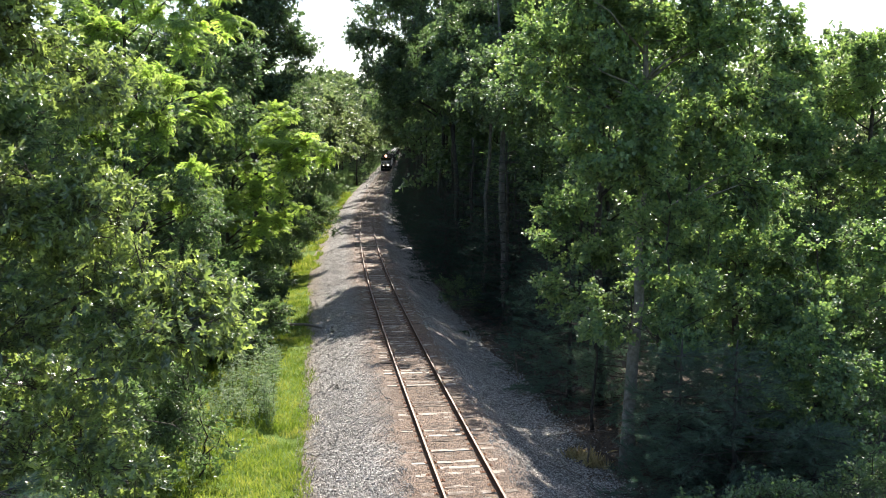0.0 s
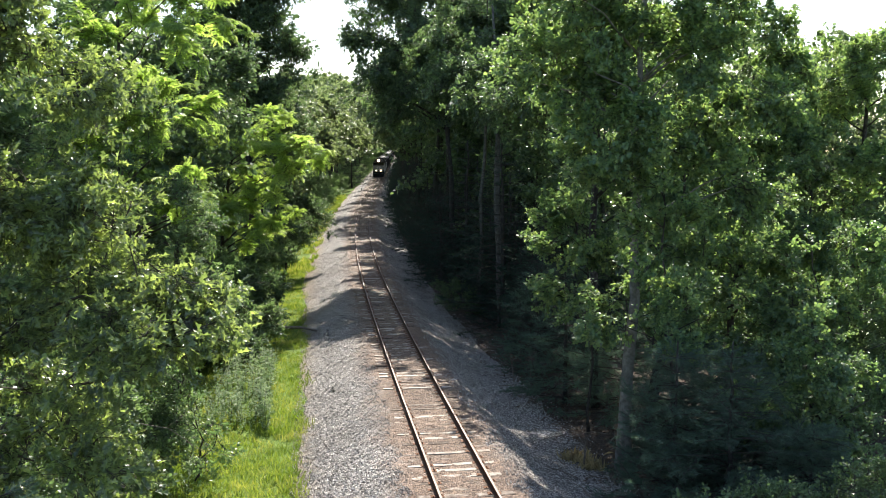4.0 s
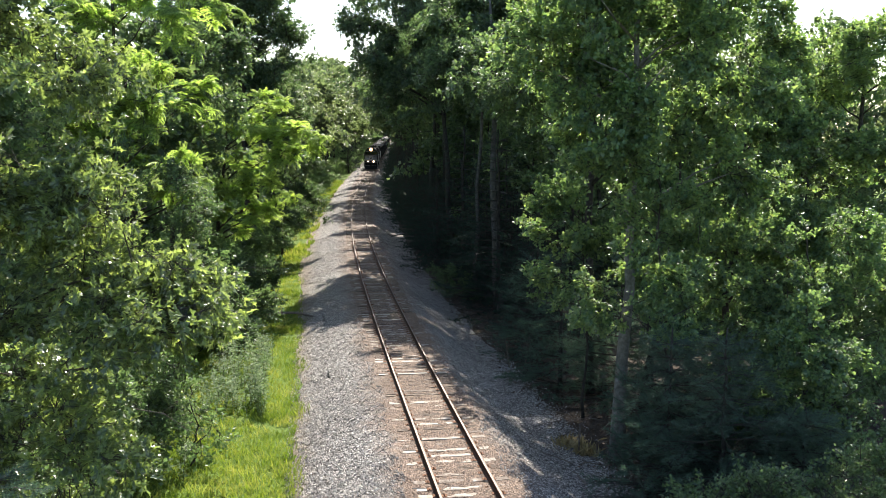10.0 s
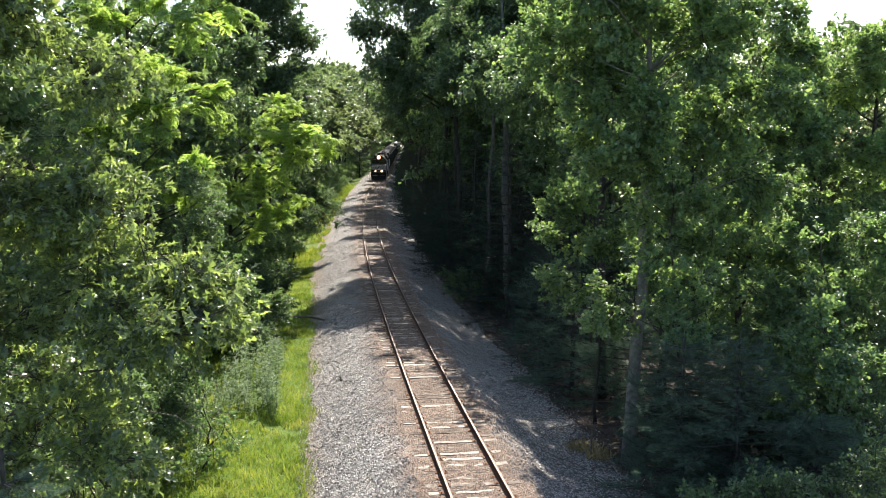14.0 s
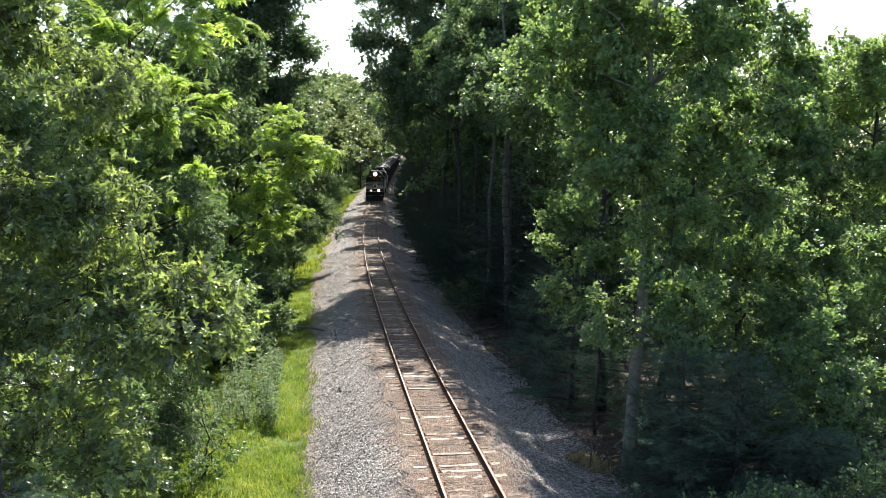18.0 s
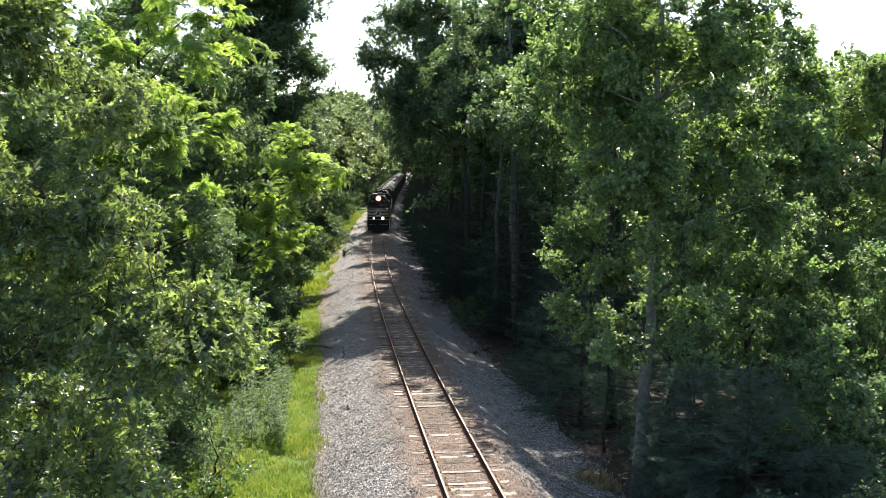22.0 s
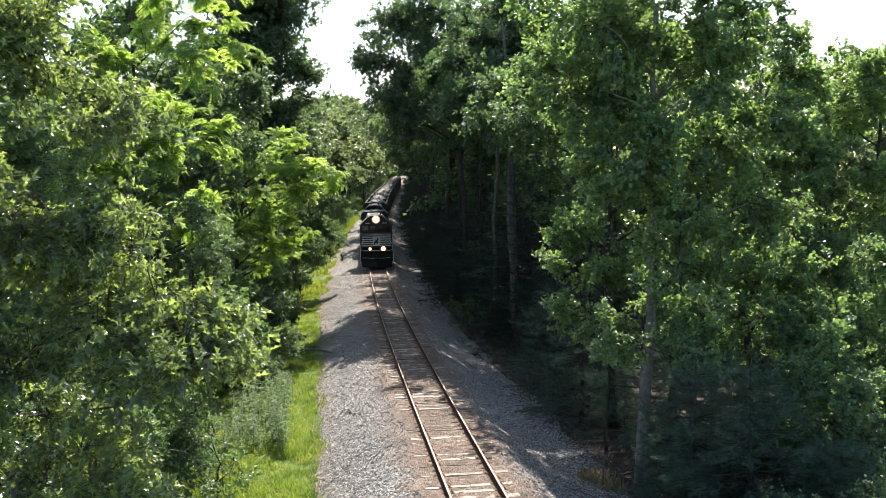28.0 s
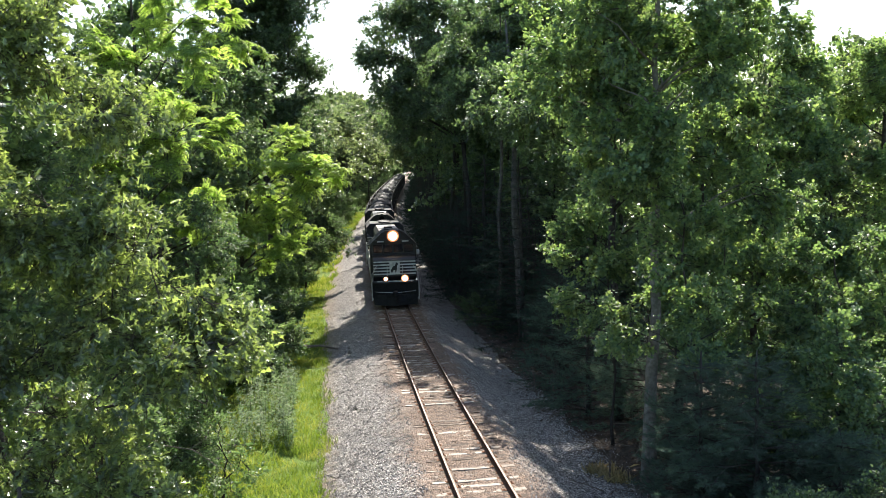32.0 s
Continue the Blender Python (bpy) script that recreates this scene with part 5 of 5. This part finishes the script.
    # trucks
    for y in (-6.6, 6.6):
        tr = part("truck", Shape().box(-1.15, -.95, y - 2.6, y + 2.6, .45, .95, 0, .05).box(.95, 1.15, y - 2.6, y + 2.6, .45, .95, 0, .05).box(-1, 1, y - .4, y + .4, .55, 1.25).mesh("truck", ["under"]), t)
        for dy in (-1.8, 0, 1.8):
            for sx in (-1, 1):
                part("wheel", Shape().tube([(sx * .69, y + dy, .51), (sx * .82, y + dy, .51)], .51, 18).mesh("wheel", ["under"]), tr)
    return t


def coal_car():
    """Open-top coal hopper, 16 m over the couplers, heaped with coal."""
    t = root("coal_car", pose(0, 0, 0), "dark open-top hopper car heaped with black coal", "railway car", "freight train")
    H = 7.5
    for sx in (-1, 1):
        part("side_wall", Shape().box(sx * 1.5 - .05, sx * 1.5 + .05, -H, H, 1.1, 3.9).mesh("side_wall", ["steel"]), t)
        part("top_chord", Shape().box(sx * 1.52 - .09, sx * 1.52 + .09, -H, H, 3.9, 4.06, 0, .02).mesh("top_chord", ["roof"]), t, "worn top edge")
        for k in range(12):
            y = -H + .3 + k * (2 * H - .6) / 11
            part("side_post", Shape().box(sx * 1.6 - .06, sx * 1.6 + .06, y - .07, y + .07, 1.1, 3.9).mesh("side_post", ["steel"]), t)
    for sy in (-1, 1):
        part("end_wall", Shape().box(-1.45, 1.45, sy * H - .05, sy * H + .05, 1.7, 3.9).mesh("end_wall", ["steel"]), t)
        part("top_end", Shape().box(-1.6, 1.6, sy * H - .09, sy * H + .09, 3.9, 4.06, 0, .02).mesh("top_end", ["roof"]), t, "worn top edge")
        part("coupler", Shape().box(-.15, .15, sy * (H + .3) - .35, sy * (H + .3) + .35, .75, 1.0).mesh("coupler", ["under"]), t)
        tr = part("truck", Shape().box(-1.1, -.9, sy * 5.6 - 1.3, sy * 5.6 + 1.3, .4, .85, 0, .04).box(.9, 1.1, sy * 5.6 - 1.3, sy * 5.6 + 1.3, .4, .85, 0, .04).mesh("truck", ["under"]), t)
        for dy in (-.9, .9):
            for sx in (-1, 1):
                part("wheel", Shape().tube([(sx * .69, sy * 5.6 + dy, .46), (sx * .82, sy * 5.6 + dy, .46)], .46, 14).mesh("wheel", ["under"]), tr)
    part("hopper_bottom", Shape().prism_x([(-H, 1.7), (-3.2, .5), (-1.2, .5), (0, 1.1), (1.2, .5), (3.2, .5), (H, 1.7), (H, 1.9), (-H, 1.9)], -1.44, 1.44).mesh("hopper_bottom", ["steel"]), t)
    # coal in rounded heaps
    nx, ny = 13, 61
    xs, ys = np.meshgrid(np.linspace(-1.44, 1.44, nx), np.linspace(-H + .06, H - .06, ny))
    rng = np.random.default_rng(5)
    z = 3.55 + .95 * (1 - (xs / 1.5) ** 2) * (.62 + .38 * np.abs(np.cos(ys * pi / 3.75 + .4))) * np.clip((H - np.abs(ys)) / 1.2, 0, 1) ** .7 + rng.normal(0, .035, xs.shape)
    V = np.stack([xs, ys, z], -1).reshape(-1, 3)
    i = np.arange((ny - 1) * nx).reshape(ny - 1, nx)[:, :-1].ravel()
    part("coal_load", mesh_arrays("coal_load", V, np.stack([i, i + 1, i + nx + 1, i + nx], 1), ["coal"]), t, "heaped black coal")
    return t


ENGINE_A = locomotive()
ENGINE_B = locomotive(False)
tagged(ENGINE_B, "black diesel freight locomotive coupled behind the leading one")
CAR = coal_car()
CARS = [CAR] + [copy_thing(CAR, pose(0, 0, 0)) for _ in range(12)]
# seconds and the metres ahead of the camera at which the leading coupler stands
FRONT = [(0, 281.0), (6, 243.0), (13, 196.0), (19, 150.0), (23, 122.5), (28, 88.0), (32, 60.5)]



# ------------------------------------------------------------ verge: grass, weeds, log, twigs, litter, loose stones
def scatter(n, rng, u0, u1, d0, d1, power=1.0):
    d = d0 + (d1 - d0) * rng.random(n) ** power
    u = rng.uniform(u0, u1, n)
    x = track_x(d) + u
    z = track_z(d) + profile(u, d)
    return u, d, np.stack([x, d, z], -1)


def grass():
    rng = np.random.default_rng(11)
    n = 80000
    u, d, P = scatter(n, rng, -10.5, -3.7, 19, 80, 1.7)
    # ragged edge along the stones, and bare spots
    edge = -4.35 - .25 * wave(d, 0 * d, 1.7, 1.0) - .75 / (1 + np.exp(-(d - 62) / 6)) + rng.normal(0, .12, n)
    keep = (u < edge) & (wave(u, d, 1.1, 6.0) > -.72)
    P, d, u = P[keep], d[keep], u[keep]
    n = len(P)
    blade = (np.array([(-.07, 0, 0), (.07, 0, 0), (.045, .6, .1), (-.045, .6, .1), (0, 1, .4)], dtype=float), np.array([(0, 1, 2), (0, 2, 3), (3, 2, 4)]))
    way = np.stack([rng.normal(0, .5, n), rng.normal(0, .5, n), np.full(n, 1.0)], -1)
    tall = .1 + .13 * rng.random(n) ** 2 + .1 * np.clip(wave(u, d, 2.0, 2.0), 0, 1)
    V, F = place(blade, frame_of(way, rng.normal(0, 1, (n, 3))), P + np.array([0, 0, -.01]), tall * 1.1)
    # tufts farther along the edge of the bed
    k = 9000
    u, d, Q = scatter(k, rng, -6.6, -4.2, 78, 190)
    Q = Q[(u < -4.55 - .5 * wave(d, 0 * d, 3.0, 2.0)) & (wave(u, d, 2.6, 1.0) > -.1)]
    k = len(Q)
    way = np.stack([rng.normal(0, .5, k), rng.normal(0, .5, k), np.full(k, 1.0)], -1)
    V2, F2 = place(blade, frame_of(way, rng.normal(0, 1, (k, 3))), Q, rng.uniform(.3, .65, k))
    V, F = np.concatenate([V, V2]), np.concatenate([F, F2 + len(V)])
    g = new("verge_grass", mesh_arrays("verge_grass", V, F, ["grass"]))
    tagged(g, "bright green ragged grass along the ballast edge", "grass", kind="stuff")


def weed_mesh(seed):
    rng = np.random.default_rng(seed)
    out = []
    lean = rng.normal(0, .12, 2)
    out.append((*stick((0, 0, -.05), (lean[0], lean[1], 1.2), .008, .003), 1))
    n = 34
    f = rng.uniform(.1, 1.0, n)
    T = np.stack([lean[0] * f, lean[1] * f, 1.2 * f], -1)
    az = rng.uniform(0, 6.28, n)
    D = np.stack([np.cos(az), np.sin(az), rng.uniform(.1, .7, n)], -1)
    v, fc = place(small_leaf(.2), frame_of(D, np.array([0, 0, 1.0]) + rng.normal(0, .2, (n, 3))), T, rng.uniform(.12, .2, n))
    out.append((v, fc, 0))
    return join(out)


def weeds():
    rng = np.random.default_rng(12)
    meshes = [mesh_arrays("weed", v, f, ["weed", "twig"], i) for v, f, i in (weed_mesh(s) for s in range(5))]
    spots = [(190, -8.0, -5.6, 33, 43), (80, -7.8, -6.2, 43, 66), (26, -8.8, -7.6, 26, 33)]
    for n, u0, u1, d0, d1 in spots:
        u, d, P = scatter(n, rng, u0, u1, d0, d1)
        for k in range(n):
            ob = new("weed", meshes[k % 5])
            ob.matrix_basis = Matrix.Translation(P[k]) @ pose(0, 0, 0, rng.normal(0, 5), rng.normal(0, 5), rng.uniform(0, 360)) @ Matrix.Scale(float(rng.uniform(.7, 1.15)), 4)
            tagged(ob, "tall pale green weed growing in the verge", "weed", "weeds on the verge")


def fallen_wood():
    rng = np.random.default_rng(13)
    a, b = (-9.6, 50.6), (-6.5, 50.2)
    za, zb = ground_at(*a) + .55, ground_at(*b) + .1
    s = Shape().tube([(a[0], a[1], za), (-8.3, 50.5, (za + zb) / 2 + .1), (-7.4, 50.35, zb + .16), (b[0], b[1], zb)], [.08, .075, .07, .055], 8)
    s.tube([(-8.3, 50.5, (za + zb) / 2 + .1), (-8.2, 50.9, za + .3)], [.03, .012], 5)
    tagged(new("fallen_log", s.mesh("fallen_log", ["dead"], True)), "thin fallen log lying across the grass to the ballast", "log")
    # dead sticks on the shaded slope
    for k in range(78):
        u, d = rng.uniform(4.0, 7.0), 25 + 45 * rng.random() ** 1.6
        x, y = float(track_x(d)) + u, d
        z = ground_at(x, y)
        az, l = rng.uniform(0, 6.28), rng.uniform(.4, 1.5)
        p = Vector((x, y, z + .02))
        q = p + Vector((cos(az) * l, sin(az) * l, 0))
        q.z = ground_at(q.x, q.y) + rng.uniform(.0, .25)
        m = p.lerp(q, .5) + Vector((rng.normal(0, .06), rng.normal(0, .06), .06))
        s = Shape().tube([p, m, q], [.02, .014, .006], 5).tube([m, m + Vector((rng.normal(0, .2), rng.normal(0, .2), .15))], [.01, .004], 4)
        tagged(new("dead_stick", s.mesh("dead_stick", ["dead"])), "bare dead stick lying on the shaded slope", "stick", "sticks on the slope")
    # snapped sapling stems standing at the edge of the wood
    for x, y, h, lx in [(1.75, 62, 2.0, -.35), (4.75, 30.3, 1.0, .05), (4.0, 41, 1.6, .1), (3.4, 42, 1.3, -.2)]:
        z = ground_at(x, y)
        s = Shape().tube([(x, y, z - .05), (x + lx * .5, y, z + h * .55), (x + lx, y, z + h)], [.035, .028, .015], 6)
        for j in range(3):
            f = rng.uniform(.4, .95)
            a = Vector((x + lx * f, y, z + h * f))
            s.tube([a, a + Vector((rng.normal(0, .3), rng.normal(0, .2), rng.uniform(.0, .3)))], [.012, .004], 4)
        tagged(new("dead_sapling", s.mesh("dead_sapling", ["dead"])), "snapped bare dead sapling at the wood's edge", "sapling", "dead saplings by the slope")


def hanging_branches():
    """Bare drooping branches that reach out of the foliage over the grass."""
    rng = np.random.default_rng(21)
    for x, y, z, dx, dz in [(-8.4, 25.5, 1.4, 1.9, -.9), (-8.9, 27.0, 2.6, 1.6, -.5), (-9.2, 36.0, 1.9, 1.9, .2), (-10.4, 47.0, 2.0, 2.4, .3)]:
        p = Vector((x, y, z))
        q = p + Vector((dx, rng.uniform(-.3, .3), dz))
        m = p.lerp(q, .5) + Vector((0, 0, .25))
        s = Shape().tube([p + Vector((-.8, 0, .3)), p, m, q], [.022, .018, .012, .005], 5)
        for k in range(4):
            a = m.lerp(q, rng.uniform(-.3, .9))
            s.tube([a, a + Vector((rng.uniform(.1, .5), rng.normal(0, .2), rng.normal(-.05, .15)))], [.007, .003], 4)
        tagged(new("bare_branch", s.mesh("bare_branch", ["dead"])), "bare thin branch drooping over the grass", "branch", "bare branches over the verge")


def litter():
    rng = np.random.default_rng(14)
    n = 26000
    u, d, P = scatter(n, rng, 2.6, 9.5, 22, 85, 1.6)
    keep = u > 4.1 + .9 / (1 + np.exp((d - 47) / 4)) + rng.normal(0, .5, n)
    P = P[keep]
    n = len(P)
    way = np.stack([rng.normal(0, 1, n), rng.normal(0, 1, n), rng.normal(0, .25, n)], -1)
    V, F = place(small_leaf(.3), frame_of(way, np.array([0, 0, 1.0]) + rng.normal(0, .4, (n, 3))), P + np.array([0, 0, .03]), rng.uniform(.06, .16, n))
    tagged(new("leaf_litter", mesh_arrays("leaf_litter", V, F, ["litter"])), "brown dead leaves and needles on the slope", "litter", kind="stuff")


def dry_tufts():
    """Tufts of dry grass at the slope's foot, straw-pale in place of a sunfleck."""
    rng = np.random.default_rng(41)
    blade = (np.array([(-.04, 0, 0), (.04, 0, 0), (.02, .6, .12), (0, 1, .5)], dtype=float), np.array([(0, 1, 2), (0, 2, 3)]))
    for x, y, r, n in [(4.65, 31.0, .45, 260), (5.0, 30.2, .35, 160)]:
        T = np.stack([rng.normal(0, r * .6, n), rng.normal(0, r * .6, n), np.zeros(n)], -1)
        T[:, 2] = [ground_at(x + a, y + b) - ground_at(x, y) for a, b, _ in T]
        way = np.stack([rng.normal(0, .8, n), rng.normal(0, .8, n), np.ones(n)], -1)
        V, F = place(blade, frame_of(way, rng.normal(0, 1, (n, 3))), T, rng.uniform(.15, .4, n))
        ob = new("dry_grass", mesh_arrays("dry_grass", V, F, ["straw"]))
        ob.matrix_basis = pose(x, y, ground_at(x, y))
        tagged(ob, "tuft of dry grass at the ballast's foot, straw-pale in place of a sunfleck", "grass tuft", "dry tufts by the slope")


def stones():
    rng = np.random.default_rng(15)
    rock = (np.array([(1, 0, 0), (0, 1, 0), (-1, .1, 0), (0, -1, .1), (.1, 0, .8), (0, .1, -.7)], dtype=float), np.array([(0, 1, 4), (1, 2, 4), (2, 3, 4), (3, 0, 4), (1, 0, 5), (2, 1, 5), (3, 2, 5), (0, 3, 5)]))
    n = 92000
    u, d, P = scatter(n, rng, -4.7, 6.4, 20, 90, 1.9)
    free = (np.abs(np.abs(u) - .7535) > .09) & (rng.random(n) < np.exp(-np.maximum(0, u - 5.1 + .8 / (1 + np.exp(-(d - 47) / 4))) / .45))
    crib = np.abs(u) < 1.45 + .25 * wave(d, u, .8, 2.0)
    for name, label, mat, sel, big in (("ballast_stones", "loose angular grey ballast stones", "stone", free & ~crib, .033), ("rusty_stones", "rust-brown small stones between the rails", "rusty_stone", free & crib & (rng.random(n) < .3), .023)):
        Q = P[sel]
        k = len(Q)
        V, F = place(rock, frame_of(rng.normal(0, 1, (k, 3)), rng.normal(0, 1, (k, 3))), Q + np.array([0, 0, .025]) + rng.normal(0, .008, (k, 3)), rng.uniform(.4, 1.0, k) * big)
        tagged(new(name, mesh_arrays(name, V, F, [mat])), label, "stones", kind="stuff")


def wayside():
    # small leafy bushes in a sun fleck on the shaded slope
    for i, (x, y, h, r) in enumerate([(0.9, 62, 1.7, 1.0), (2.2, 60.5, 1.3, .8), (3.0, 64, 1.6, .9)]):
        shrub((x, y), h, r, 90 + i, "shrub", "small leafy bush on the shaded slope", 46, True, .7)
    # dense dark-leaved bushes added behind the oak for the darkness in its gaps
    for i, (x, y, h, r) in enumerate([(-10.2, 21.5, 4.2, 1.5), (-12.2, 24.0, 4.6, 1.7), (-9.6, 24.4, 3.4, 1.3), (-11.6, 19.6, 4.4, 1.5), (-13.6, 27.5, 5.0, 1.8)]):
        shrub((x, y), h, r, 130 + i, "dark", "dense dark-leaved bush added as dark backing behind the oak", 110, False, 1.0)
    for i, (x, y, h, r) in enumerate([(-9.5, 47.0, 2.4, 1.2), (-10.6, 50.5, 3.4, 1.5), (-10.0, 44.0, 2.2, 1.2), (-9.9, 53.5, 2.6, 1.2), (-10.4, 40.5, 2.6, 1.3)]):
        shrub((x, y), h, r, 140 + i, "dark", "dark-leaved bush in the shade of the walnuts", 80, False, .85)
    # low branches in the near verge
    for i, (x, y, h, r) in enumerate([(-9.6, 27.5, 1.6, 1.0), (-9.8, 31.5, 2.2, 1.0), (-9.4, 22.5, 2.4, 1.3), (-8.3, 20.6, 1.9, 1.0), (-9.9, 19.6, 2.4, 1.3), (-7.3, 28.0, 3.0, 1.0), (-8.6, 27.0, 2.6, 1.0)]):
        shrub((x, y), h, r, 95 + i, "shrub", "low leafy bush at the edge of the grass", 70, True, .8)
    for i, (x, y, h, r) in enumerate([(5.8, 20.4, 2.0, .8), (7.2, 20.2, 2.5, .95), (8.9, 20.0, 2.8, 1.1), (10.4, 20.8, 3.0, 1.1), (11.6, 26.4, 2.4, 1.2), (12.8, 28.4, 2.6, 1.3), (10.9, 28.6, 2.6, 1.2)]):
        shrub((x, y), h, r, 110 + i, "shrub", "pale green bush at the foot of the pines", 60, True, .75)
    # white marker posts by the line in the distance
    for u in (-2.1,):
        p = on_track(196, u, -.4)
        t = root("marker_post", Matrix.Translation(p), "short white marker post beside the ballast", "post")
        part("shaft", Shape().box(-.06, .06, -.06, .06, -.3, .3, 0, .02).mesh("shaft", ["under"]), t)
        part("cap", Shape().box(-.16, .16, -.1, .1, .3, .62, 0, .03).mesh("cap", ["post"]), t, "white cap")


grass()
weeds()
fallen_wood()
hanging_branches()
litter()
dry_tufts()
stones()
wayside()


def motions():
    def train_pose(t, back):
        d = float(np.interp(t, [a for a, _ in FRONT], [b for _, b in FRONT])) + back
        p = on_track(d)
        pitch = math.degrees(math.atan(float(track_z(d + 3) - track_z(d - 3)) / 6))
        return Matrix.Translation(p) @ pose(0, 0, 0, pitch, 0, math.degrees(heading(d)))

    backs = [(ENGINE_A, 11.2), (ENGINE_B, 33.6)] + [(c, 53.2 + 16.2 * i) for i, c in enumerate(CARS)]
    for ob, back in backs:
        walk(ob, [(t, train_pose(t, back)) for t in (0, 3, 6, 9.5, 13, 16, 19, 21, 23, 25.5, 28, 30, 32)])
    # a light breeze stirs the outer sprays
    rng = np.random.default_rng(31)
    for ob in SWAYING:
        base = ob.matrix_basis.copy()
        place_, turn_, _ = base.decompose()
        phase, amount = rng.uniform(0, 6.28), rng.uniform(1.0, 2.6)
        rows = []
        for t in np.arange(0, 32.1, 1.6):
            a = amount * (sin(t * 1.15 + phase) + .5 * sin(t * 2.7 + 2 * phase))
            rows.append((float(t), Matrix.Translation(place_) @ turn_.to_matrix().to_4x4() @ pose(0, 0, 0, a, a * .4, a * .6)))
        walk(ob, rows)


motions()
